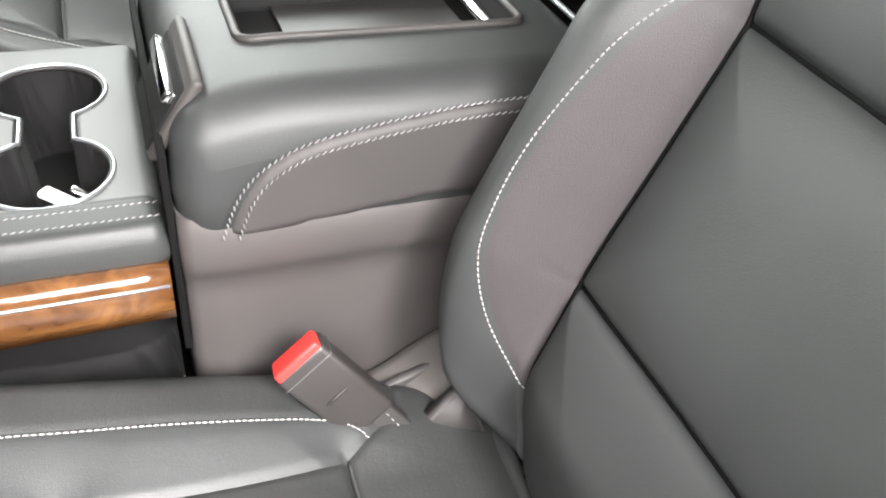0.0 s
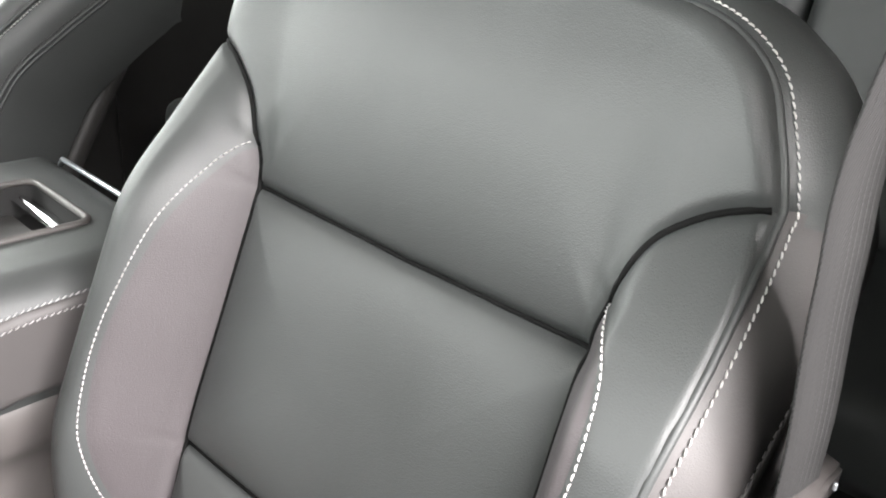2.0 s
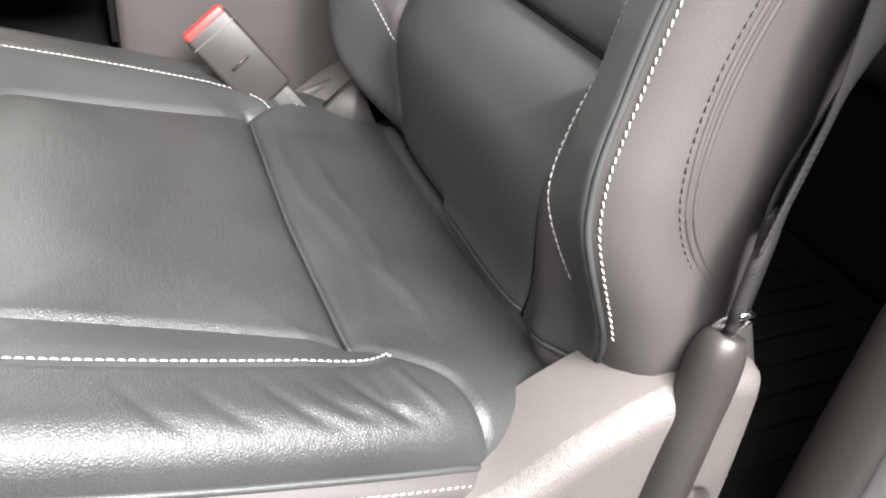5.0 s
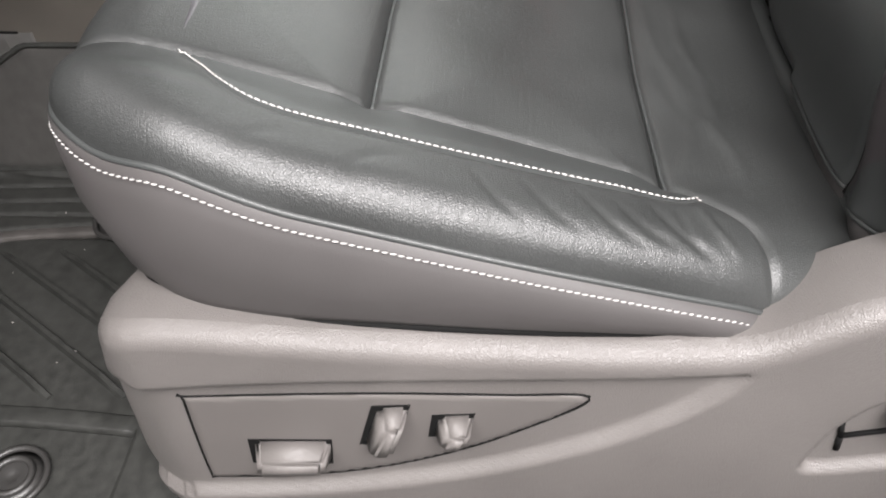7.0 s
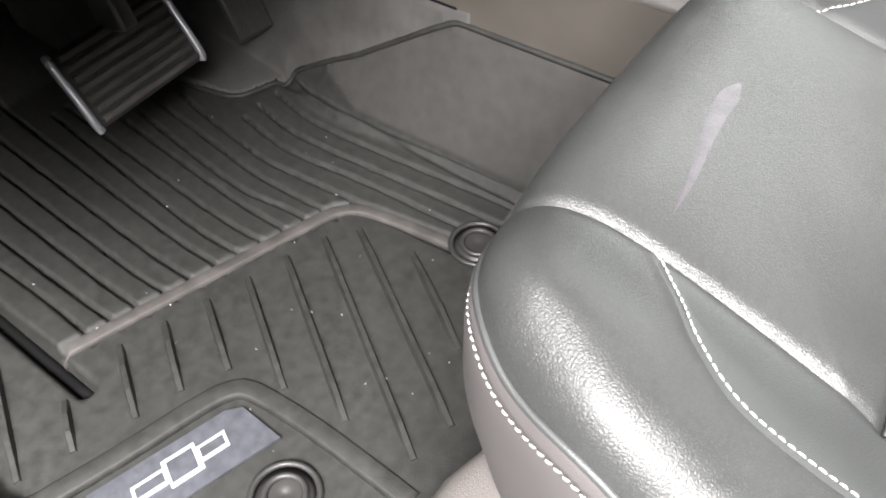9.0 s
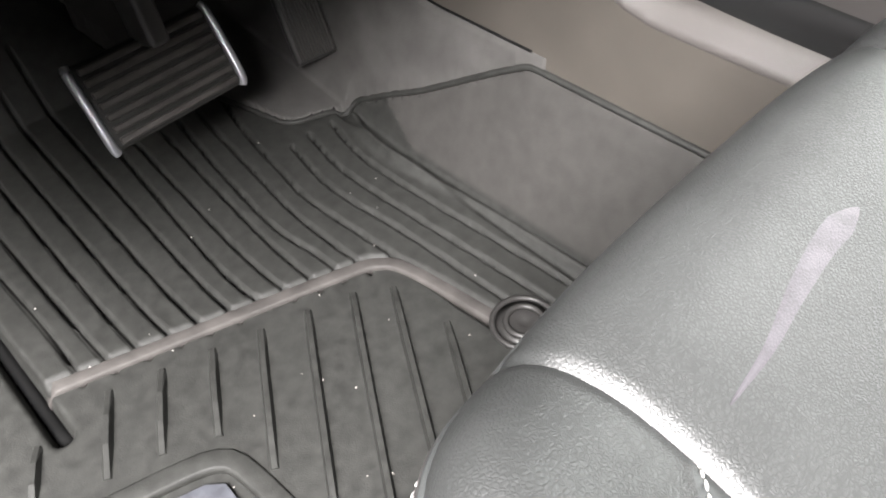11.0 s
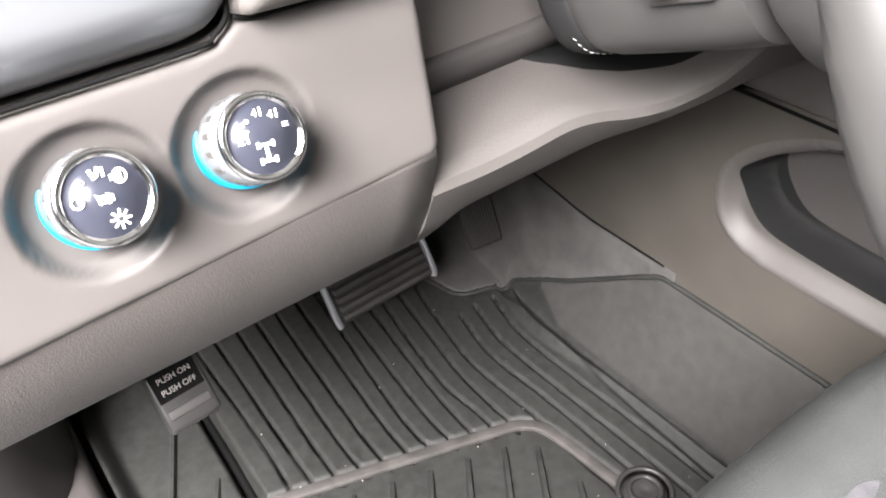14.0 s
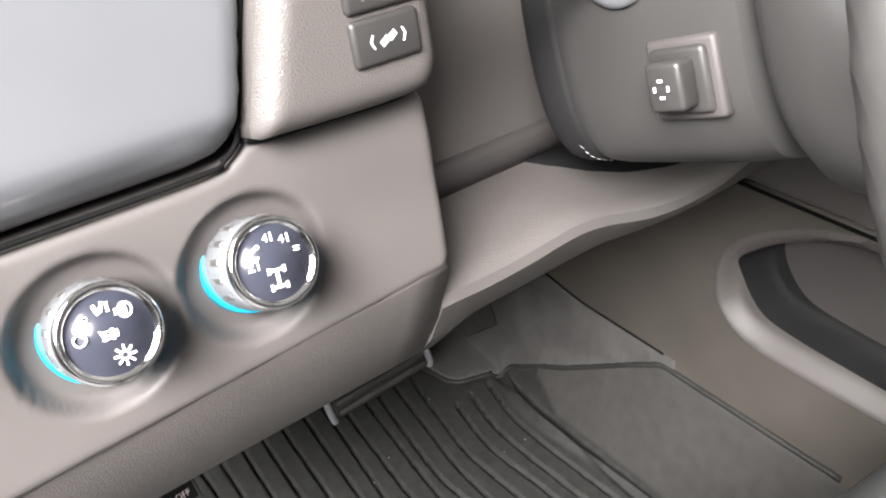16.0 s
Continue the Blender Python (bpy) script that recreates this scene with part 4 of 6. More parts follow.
def seat_buckle():
    b = thing("seat_belt_buckle", (0.25, 0.02, 0.27), "grey seat belt buckle with a red button", "buckle")
    a, w = Vector((0.24, 0.63, 0.74)).normalized(), Vector((0.10, -0.80, 0.60)).normalized()
    n = a.cross(w).normalized()
    w = n.cross(a)
    m = Matrix((w, n, a)).transposed().to_4x4()
    top = Vector((0.231, 0.116, 0.413))
    bm = bmesh.new()
    box(bm, top - a * 0.050, (0.050, 0.027, 0.094), 0.005, m)
    part("buckle_body", bm, BUCKLE, b)
    bm = bmesh.new()
    box(bm, top - a * 0.006 - n * 0.001, (0.046, 0.023, 0.016), 0.003, m)
    part("release_button", bm, RED, b, "red release button")
    bm = bmesh.new()
    box(bm, top - a * 0.0155, (0.0505, 0.0275, 0.0012), 0.0004, m)
    part("button_edge", bm, DULL, b, "thin bright edge under the button")
    bm = bmesh.new()
    box(bm, top - a * 0.135, (0.042, 0.018, 0.085), 0.004, m)
    part("stalk", bm, PLASTIC_DARK, b)
    for k in (-0.014, 0.014):
        q = [tuple(top - a * (0.098 + 0.07 * j) + w * k * (1 - 0.35 * j) - n * 0.0098) for j in (0, 0.5, 1)]
        stitches("stitching", q, -n, b, GREY_THREAD, r=0.0007, length=0.004, pitch=0.0075)
    bm = bmesh.new()
    for c in (-0.012, 0.012):
        box(bm, top - a * 0.05 + n * (0.0145 if (m @ Vector((0, 1, 0))).x < 0 else -0.0145), (0.022, 0.001, 0.003), 0, m)
    part("moulded_mark", bm, PLASTIC_FINE, b)
    return b


seat_buckle()


def seat_trim():
    f = thing("inner_seat_trim", (0.22, -0.01, 0.30), "grey plastic trim flaps between the seat back and console", "trim")
    bm = bmesh.new()
    tri = [(0.193, 0.022, 0.312), (0.204, -0.030, 0.350), (0.202, -0.036, 0.349), (0.181, -0.052, 0.303), (0.182, -0.02, 0.298)]
    loft(bm, [[(x + k, y, z + u) for x, y, z in tri] for k, u in ((0.0, 0.0), (0.014, 0.004))])
    bmesh.ops.bevel(bm, geom=bm.edges[:], offset=0.002, segments=2, affect="EDGES")
    part("flap", bm, SIDE, f, "grey triangular flap")
    bm = bmesh.new()
    box(bm, (0.256, 0.0, 0.312), (0.010, 0.075, 0.034), 0.004, pose(0, 0, 0, -18, 0, 4))
    part("plate", bm, SIDE, f)
    # solid black box standing in for the shade behind the flap
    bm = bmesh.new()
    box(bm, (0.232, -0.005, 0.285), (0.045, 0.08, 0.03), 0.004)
    part("recess", bm, BLACK, f, "black box for the shade behind the flap")
    return f


seat_trim()

# ---------------------------------------------------------------- centre console
CX0, CX1 = 0.285, 0.635


def rounded(x0, x1, y0, y1, r):
    pts = []
    for cx, cy, a0 in ((x1 - r, y1 - r, 0), (x0 + r, y1 - r, 90), (x0 + r, y0 + r, 180), (x1 - r, y0 + r, 270)):
        for k in range(7):
            a = radians(a0 + 15 * k)
            pts.append((cx + r * math.cos(a), cy + r * math.sin(a)))
    return resample_closed(np.array(pts), 0.006)


def console():
    c = thing("center_console", (0.46, 0.1, 0.0), "wide centre console with padded lid, cup holders and burl wood strip", "console")
    lid_line = rounded(CX0, CX1, -0.195, 0.188, 0.03)
    tray = rounded(0.385, 0.525, -0.128, 0.122, 0.014)
    tray_ring = np.vstack([tray, tray[:1]])

    def lid_h(P):
        ins = inside(P, tray)
        d = seg_near(P, tray_ring)[0]
        return -0.010 * smooth(0.09, 0.19, P[:, 1]) - np.where(ins, 0.032 * smooth(0, 0.010, d), 0)
    lid = Skin(lid_line, [tray_ring], lid_h, lambda P, h: np.stack([P[:, 0], P[:, 1], 0.614 + h], 1), groove=0, width=0.003, puff=0, roll=0.045)
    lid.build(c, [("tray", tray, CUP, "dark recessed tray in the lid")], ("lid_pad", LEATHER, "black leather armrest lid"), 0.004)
    bm = bmesh.new()
    lid.wall(bm, [(0, lambda o, h: h), (0.003, lambda o, h: h * 0 - 0.075), (0.000, lambda o, h: h * 0 - 0.110), (-0.006, lambda o, h: h * 0 - 0.118)])
    part("lid_side", bm, LEATHER, c)
    bm = bmesh.new()
    tube(bm, lid.at(tray, 0.001), 0.004, 8, True)
    part("tray_rim", bm, PLASTIC_MID, c, "dark tray rim")
    bm = bmesh.new()
    box(bm, (0.455, -0.113, 0.597), (0.128, 0.024, 0.010), 0.003, pose(0, 0, 0, 35, 0, 0))
    part("tray_end", bm, CHROME, c, "chrome tray end")
    bm = bmesh.new()
    box(bm, (0.455, -0.01, 0.588), (0.10, 0.17, 0.004), 0.001)
    part("tray_mat", bm, PLASTIC_DARK, c, "dark tray liner")
    bm = bmesh.new()
    tube(bm, [(0.31, -0.188, 0.590), (0.34, -0.183, 0.612), (0.58, -0.183, 0.612), (0.61, -0.188, 0.590)], 0.003, 8)
    part("lid_strip", bm, SATIN, c, "satin strip behind the lid")
    # latch
    bm = bmesh.new()
    box(bm, (0.385, 0.1795, 0.5800), (0.118, 0.010, 0.076), 0.0045, pose(0, 0, 0, 33, 0, 0))
    part("latch_rim", bm, PLASTIC_MID, c, "grey latch surround")
    bm = bmesh.new()
    box(bm, (0.385, 0.1845, 0.5775), (0.104, 0.008, 0.060), 0.003, pose(0, 0, 0, 33, 0, 0))
    part("latch_frame", bm, CUP, c, "dark latch recess")
    bm = bmesh.new()
    box(bm, (0.385, 0.1815, 0.5950), (0.098, 0.010, 0.012), 0.003, pose(0, 0, 0, 33, 0, 0))
    part("latch_lever", bm, CHROME, c, "chrome latch lever")
    # accent side pad with the stitched arch
    arch = [(-0.19, 0.598), (-0.055, 0.597), (0.01, 0.591), (0.08, 0.579), (0.115, 0.564), (0.138, 0.540), (0.152, 0.504)]
    al = spline(arch, 6)
    pad = np.vstack([al, [(0.142, 0.500), (-0.01, 0.516), (-0.19, 0.520)]])
    pad_line = resample(np.vstack([pad, pad[:1]]), 0.006)[:-1]
    ps = Skin(pad_line, [], lambda P: 0 * P[:, 0], lambda P, h: np.stack([0.2785 - h, P[:, 0], P[:, 1]], 1), puff=0, groove=0, roll=0.006)
    ps.build(c, [], ("side_pad", SIDE, "plum-grey leather side pad"), 0.005)
    for off in (-0.006, 0.006):
        q = offset_line(al, off)
        stitches("stitching", np.stack([np.full(len(q), 0.2765), q[:, 0], q[:, 1]], 1), np.array([-1.0, 0, 0.1]), c, GREY_THREAD, r=0.00062, length=0.0048, pitch=0.0056, slant=0.5)
    # lower body
    bm = bmesh.new()
    prof = lambda y, g: [(CX0 + 0.004 + g, y, 0.515), (CX0 - 0.003 + g, y, 0.505), (CX0 - 0.005 + g, y, 0.474), (CX0 + 0.001 + g, y, 0.460), (CX0 + 0.010 + g, y, 0.446), (CX0 + 0.009 + g, y, 0.43), (CX0 + 0.012 + g, y, 0.30), (CX0 + 0.016 + g, y, 0.0), (CX1 - 0.02, y, 0.0), (CX1 - 0.01, y, 0.515)]
    loft(bm, [prof(-0.24, 0), prof(0.02, 0), prof(0.150, 0), prof(0.180, 0.003), prof(0.188, 0.009), prof(0.191, 0.024)])
    sharp(part("body", bm, CONSOLE, c, "grey plastic console body"), 50)
    # black filler plate standing in for shade between lid and deck
    bm = bmesh.new()
    box(bm, (0.465, 0.1935, 0.47), (0.33, 0.006, 0.20), 0.001)
    part("lid_shade", bm, BLACK, c, "black filler for the shade in front of the lid")
    # front deck with cup holders
    deck = rounded(0.300, 0.635, 0.197, 0.60, 0.012)
    cups = []
    for cx, cy, r in ((0.398, 0.282, 0.050), (0.535, 0.282, 0.050)):
        cups.append(np.array([(cx + r * math.cos(a * math.tau / 40), cy + r * math.sin(a * math.tau / 40)) for a in range(40)]))
    neck = np.array([(0.42, 0.262), (0.52, 0.262), (0.52, 0.302), (0.42, 0.302)])

    def deck_h(P):
        h = np.zeros(len(P))
        deep = np.zeros(len(P))
        for cup in cups:
            d = seg_near(P, np.vstack([cup, cup[:1]]))[0]
            deep = np.maximum(deep, np.where(inside(P, cup), smooth(0, 0.008, d), 0))
        deep = np.maximum(deep, np.where(inside(P, neck), 0.9, 0))
        pad = 0.004 * smooth(0.352, 0.340, P[:, 0])
        return pad - 0.092 * deep
    dk = Skin(deck, [np.vstack([k, k[:1]]) for k in cups], deck_h, lambda P, h: np.stack([P[:, 0], P[:, 1], 0.503 + h], 1), groove=0, puff=0, roll=0.014)
    edge_pad = np.array([(0.2, 0.1), (0.349, 0.1), (0.349, 1.1), (0.2, 1.1)])
    wide = [k.mean(0) + (k - k.mean(0)) * 1.07 for k in cups]
    slot = np.array([(0.40, 0.2555), (0.54, 0.2555), (0.54, 0.3085), (0.40, 0.3085)])
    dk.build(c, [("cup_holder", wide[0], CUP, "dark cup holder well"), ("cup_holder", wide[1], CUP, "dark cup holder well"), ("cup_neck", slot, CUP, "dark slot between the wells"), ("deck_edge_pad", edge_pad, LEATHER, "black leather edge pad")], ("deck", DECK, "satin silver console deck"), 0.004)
    gap_a = math.asin(0.022 / 0.0525)
    arcs = []
    for cx, a0, a1 in ((0.398, gap_a, math.tau - gap_a), (0.535, math.pi + gap_a, 3 * math.pi - gap_a)):
        arcs += [(cx + 0.0525 * math.cos(a0 + (a1 - a0) * k / 40), 0.282 + 0.0525 * math.sin(a0 + (a1 - a0) * k / 40)) for k in range(41)]
    for grow, r, material, note in ((1.0, 0.0020, SATIN, "satin cup holder rim"), (0.955, 0.0022, PLASTIC_DARK, "dark inner rim")):
        bm = bmesh.new()
        tube(bm, [(0.4665 + (x - 0.4665) * (1 + (grow - 1) * 0.4), 0.282 + (y - 0.282) * grow, 0.5035 if r < 0.0021 else 0.5015) for x, y in arcs], r, 8, True)
        part("cup_rim", bm, material, c, note)
    bm = bmesh.new()
    dk.wall(bm, [(0, lambda o, h: h), (0.004, lambda o, h: h - 0.012), (0.0, lambda o, h: h * 0 - 0.035)])
    part("deck_side", bm, LEATHER, c)
    for x in (0.316, 0.334):
        stitches("stitching", [(x, y, 0.5065) for y in np.linspace(0.2, 0.6, 30)], np.array([0, 0, 1.0]), c, GREY_THREAD, r=0.00062, length=0.0048, pitch=0.0056, slant=0.5)
    bm = bmesh.new()
    rings = []
    for y in np.linspace(0.200, 0.46, 12):
        rings.append([(0.305, y, 0.474), (0.287, y, 0.476), (0.281, y, 0.462), (0.280, y, 0.440), (0.284, y, 0.426 - 0.03 * (y - 0.2)), (0.305, y, 0.420 - 0.03 * (y - 0.2))])
    loft(bm, rings)
    part("wood_strip", bm, WOOD, c, "glossy burl wood strip")
    bm = bmesh.new()
    tube(bm, [(0.2815, y, 0.462) for y in np.linspace(0.201, 0.459, 8)], 0.0018, 6)
    part("wood_inlay", bm, SATIN, c, "thin bright inlay in the wood")
    # forward side wall with the map pocket
    out = np.array([(0.20, 0.0), (1.25, 0.0), (1.25, 0.30), (1.15, 0.34), (1.0, 0.40), (0.86, 0.47), (0.78, 0.487), (0.20, 0.487)])
    line = resample(np.vstack([out, out[:1]]), 0.01)[:-1]
    pocket = resample_closed(spline(np.array([(0.21, 0.300), (0.45, 0.303), (0.588, 0.305), (0.633, 0.306), (0.704, 0.310), (0.745, 0.319), (0.774, 0.348), (0.784, 0.380), (0.767, 0.402), (0.734, 0.428), (0.677, 0.457), (0.60, 0.465), (0.21, 0.465)]), 5, True), 0.006)
    rim = resample_closed(spline(np.array([(0.205, 0.274), (0.45, 0.275), (0.60, 0.275), (0.70, 0.2745), (0.735, 0.277), (0.770, 0.287), (0.797, 0.314), (0.806, 0.350), (0.799, 0.388), (0.771, 0.423), (0.728, 0.452), (0.677, 0.472), (0.6, 0.478), (0.205, 0.478)]), 5, True), 0.006)
    pr, rr = np.vstack([pocket, pocket[:1]]), np.vstack([rim, rim[:1]])

    def side_h(P):
        d = seg_near(P, rr)[0]
        k = np.where(inside(P, rim), 0.003 * smooth(0, 0.004, d) - 0.019 * smooth(0.002, 0.030, d), 0)
        return k - np.where(inside(P, pocket), 0.045 * smooth(0, 0.010, seg_near(P, pr)[0]), 0)
    # back wall set off so the near-black pocket shows as a painted shadow crescent
    inner = pocket[pocket[:, 0] > 0.50] + np.array([-0.024, 0.016])
    sd = Skin(line, [rr, pr, np.vstack([inner, inner[:1]])], side_h, lambda P, h: np.stack([0.315 - h, P[:, 0], P[:, 1]], 1), groove=0, puff=0, roll=0.004)
    # rim takes a paler plastic: light on its bevel put into the colour
    sd.build(c, [("pocket_back", inner, PLASTIC_MID, "grey back wall of the side pocket"), ("map_pocket", pocket, CUP, "side pocket, its shade put in as near-black"), ("pocket_rim", rim, PLASTIC, "pocket rim in paler plastic for the light it catches")], ("tunnel_side", TUNNEL, "grey plastic tunnel side"), 0.005)
    bm = bmesh.new()
    tube(bm, [(0.3145, y, 0.4815) for y in np.linspace(0.50, 0.82, 8)], 0.0022, 6)
    part("side_gap", bm, BLACK, c, "dark gap above the tunnel side")
    bm = bmesh.new()
    foot = np.array([(0.3135, y) for y in np.linspace(0.86, 1.24, 30)])
    tube(bm, [(x, y, z + 0.001) for (x, y), z in zip(foot, carpet_rise(foot[:, 0], foot[:, 1]) + 0.05 * inside(foot, mat_line))], 0.0016, 6)
    part("carpet_joint", bm, BLACK, c, "dark joint between carpet and tunnel")
    bm = bmesh.new()
    box(bm, (0.5245, 0.85, 0.7195), (0.42, 0.54, 0.465), 0.006)
    part("stack_panel", bm, PLASTIC_FINE, c, "grey plastic side of the centre stack")
    bm = bmesh.new()
    box(bm, (0.505, 0.72, 0.20), (0.21, 1.04, 0.40), 0.01)
    part("tunnel_core", bm, PLASTIC_DARK, c)
    return c


console()


def key_tag():
    k = thing("key_with_tag", (0.40, 0.285, 0.44), "white tag and metal key ring lying in the cup holder", "key")
    bm = bmesh.new()
    box(bm, (0.380, 0.268, 0.482), (0.016, 0.050, 0.007), 0.003, pose(0, 0, 0, 20, 15, -25))
    part("tag", bm, PAPER, k, "white plastic tag")
    bm = bmesh.new()
    box(bm, (0.402, 0.258, 0.474), (0.010, 0.024, 0.008), 0.003, pose(0, 0, 0, 25, 0, -20))
    part("clip", bm, CHROME, k, "chrome clip")
    bm = bmesh.new()
    box(bm, (0.395, 0.272, 0.448), (0.024, 0.040, 0.040), 0.006, pose(0, 0, 0, 10, 0, -30))
    part("fob", bm, CUP, k, "black key fob")


key_tag()

# ---------------------------------------------------------------- driver's floor mat
chev = spline([(-0.262, 1.001), (-0.10, 0.950), (0.056, 0.899), (0.087, 0.884), (0.105, 0.854), (0.118, 0.754), (0.128, 0.62)], 6)
up_zone = np.vstack([chev, [(0.22, 0.62), (0.24, 1.2), (0.24, 1.6), (-0.262, 1.6)]])
up_ring = np.vstack([up_zone, up_zone[:1]])
trench = np.array([(-0.272, 0.945), (-0.266, 1.10), (-0.262, 1.42)])
plate_line = np.array([(-0.350, 0.846), (-0.206, 0.802), (-0.192, 0.789), (-0.196, 0.733), (-0.345, 0.780)])
step_line = spline([(-0.40, 0.885), (-0.30, 0.853), (-0.212, 0.828), (-0.180, 0.812), (-0.170, 0.785), (-0.168, 0.70), (-0.175, 0.58)], 6)


crest = spline([(0.244, 1.100), (0.222, 1.015), (0.231, 0.885), (0.236, 0.74), (0.238, 0.58)], 6)
# grooves of the foot area: near end, bend, far end
groove_lines = [spline(q, 5) for q in (
    [(-0.227, 0.983), (-0.222, 1.10), (-0.228, 1.40)], [(-0.196, 0.973), (-0.198, 1.04), (-0.192, 1.42)], [(-0.163, 0.963), (-0.168, 1.025), (-0.150, 1.44)],
    [(-0.130, 0.953), (-0.136, 1.024), (-0.116, 1.45)], [(-0.100, 0.943), (-0.104, 1.02), (-0.080, 1.46)], [(-0.069, 0.933), (-0.070, 1.02), (-0.040, 1.45)],
    [(-0.037, 0.925), (-0.044, 1.0), (-0.012, 1.32)], [(-0.010, 0.914), (-0.013, 1.0), (0.010, 1.32)], [(0.018, 0.903), (0.020, 1.0), (0.046, 1.30)],
    [(0.046, 0.895), (0.046, 0.94), (0.040, 1.012), (0.052, 1.137), (0.070, 1.26)], [(0.074, 0.881), (0.070, 0.93), (0.071, 1.014), (0.082, 1.113), (0.100, 1.27)],
    [(0.117, 0.64), (0.110, 0.75), (0.106, 0.87), (0.098, 1.011), (0.106, 1.084), (0.118, 1.168), (0.136, 1.245)], [(0.146, 0.62), (0.143, 0.752), (0.139, 0.897), (0.131, 1.011), (0.145, 1.107)],
    [(0.176, 0.61), (0.173, 0.754), (0.167, 0.873), (0.162, 1.021), (0.176, 1.109)], [(0.210, 0.60), (0.206, 0.754), (0.198, 0.906), (0.196, 1.022), (0.212, 1.108)])]


def mat_h(P):
    x, y = P[:, 0], P[:, 1]
    z = floor_rise(y) + 0.004
    d = seg_near(P, chev)[0]
    up = inside(P, up_zone)
    z = z + np.where(up, 0.010 * smooth(0, 0.010, seg_near(P, up_ring)[0]), 0)
    z = z - 0.027 * np.exp(-(seg_near(P, trench)[0] / 0.0095) ** 4)
    heel = np.vstack([step_line, [(-0.5, 0.58), (-0.5, 0.885)]])
    z = z - np.where(inside(P, heel), 0.006 * smooth(0, 0.008, seg_near(P, step_line)[0]), 0)
    on = smooth(0.40, 0.55, y)
    z = z + 0.014 * np.exp(-(seg_near(P, crest)[0] / 0.0075) ** 2) * on
    z = z + (0.174 * np.clip((x - 0.252) / 0.062, 0, 1) - 0.005 * smooth(0.238, 0.246, x) * smooth(1.05, 1.00, y)) * on
    z = z + 0.03 * smooth(-0.385, -0.412, x)
    return z


def floor_mat():
    m = thing("driver_floor_mat", (-0.05, 0.9, 0.0), "black ribbed rubber floor mat with raised borders, dusty", "floor mat")
    sk = Skin(mat_line, groove_lines, mat_h, lambda P, h: np.stack([P[:, 0], P[:, 1], h], 1), groove=0.013, width=0.0019, puff=0, roll=0.003)
    # paler for dust and painted light; starts above the foot, left dark as shade
    dusty = np.array([(0.256, 0.5), (0.4, 0.5), (0.4, 1.045), (0.268, 1.055), (0.256, 1.0)])
    sk.build(m, [("mat_wall", dusty, RUBBER_DUSTY_LIT, "dusty side wall of the mat, caught light in its colour")], ("mat_sheet", RUBBER, ""), 0.0030)
    hz = lambda x, y: float(mat_h(np.array([(x, y)]))[0])

    def rib(a, b, w, t, name="rib"):
        a, b = Vector(a), Vector(b)
        n = max(3, int((b - a).length / 0.04))
        u = (b - a).normalized()
        s = Vector((-u.y, u.x))
        rings = []
        for i in range(n + 1):
            p = a.lerp(b, i / n)
            z = hz(p.x, p.y)
            k = 0.25 if i in (0, n) else 1.0
            rings.append([(p.x + s.x * w, p.y + s.y * w, z - 0.002), (p.x + s.x * w * 0.45, p.y + s.y * w * 0.45, z + t * k), (p.x - s.x * w * 0.45, p.y - s.y * w * 0.45, z + t * k), (p.x - s.x * w, p.y - s.y * w, z - 0.002)])
        bm = bmesh.new()
        loft(bm, rings)
        part(name, bm, RUBBER, m, smooth=False)
    # flat raised borders of the foot area and of the heel pad
    for name, line, hw, t in (("border_band", chev, 0.0072, 0.0022), ("heel_band", step_line, 0.0100, 0.0028)):
        q = resample(line, 0.012)
        tq = np.gradient(q, axis=0)
        nq = np.stack([tq[:, 1], -tq[:, 0]], 1) / np.linalg.norm(tq, axis=1)[:, None]
        zq = np.maximum(mat_h(q), np.maximum(mat_h(q + nq * hw), mat_h(q - nq * hw)))
        if name == "border_band":
            zq = zq * 0.5 + 0.5 * mat_h(q)
        bm = bmesh.new()
        loft(bm, [[(c[0] + w[0] * k, c[1] + w[1] * k, z + h) for k, h in ((hw * 1.25, -0.010), (hw, t * 0.7), (hw * 0.8, t), (-hw * 0.8, t), (-hw, t * 0.7), (-hw * 1.25, -0.010))] for c, w, z in zip(q, nq, zq)])
        # foot border takes the paler rubber in place of light it catches
        part(name, bm, RUBBER_LIT if name == "border_band" else RUBBER, m, "raised rubber border")
    side = mat_line[(mat_line[:, 0] > 0.09) & (mat_line[:, 1] > 0.60) & (mat_line[:, 1] < 1.38)]
    side = side[np.argsort(-side[:, 1] + side[:, 0])]
    lip = resample(side, 0.010)
    zl = mat_h(lip)
    bm = bmesh.new()
    tube(bm, np.column_stack([lip, zl + 0.001]), 0.0042, 8)
    part("edge_lip", bm, RUBBER, m, "rolled mat edge")
    # black tube just outside the edge, a painted shadow strip
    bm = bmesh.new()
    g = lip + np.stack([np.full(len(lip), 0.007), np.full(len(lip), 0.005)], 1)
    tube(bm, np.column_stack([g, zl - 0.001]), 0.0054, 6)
    part("edge_shade", bm, BLACK, m, "black strip for the shade round the mat edge")
    # black tube laid in the trench in place of its shade
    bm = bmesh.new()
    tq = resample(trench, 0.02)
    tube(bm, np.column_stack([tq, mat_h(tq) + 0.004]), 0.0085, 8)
    part("groove", bm, BLACK, m, "black strip for the shade in the mat groove")
    tops = [(-0.214 + 0.0508 * i, 0.957 - 0.0165 * i) for i in range(6)] + [(0.076, 0.847), (0.082, 0.770)]
    ends = [(-0.265, 0.871), (-0.216, 0.856), (-0.168, 0.833), (-0.152, 0.767), (-0.145, 0.688), (-0.140, 0.605), (-0.088, 0.595), (-0.005, 0.64)]
    for a, b in zip(tops, ends):
        rib(a, b, 0.0058, 0.0085)
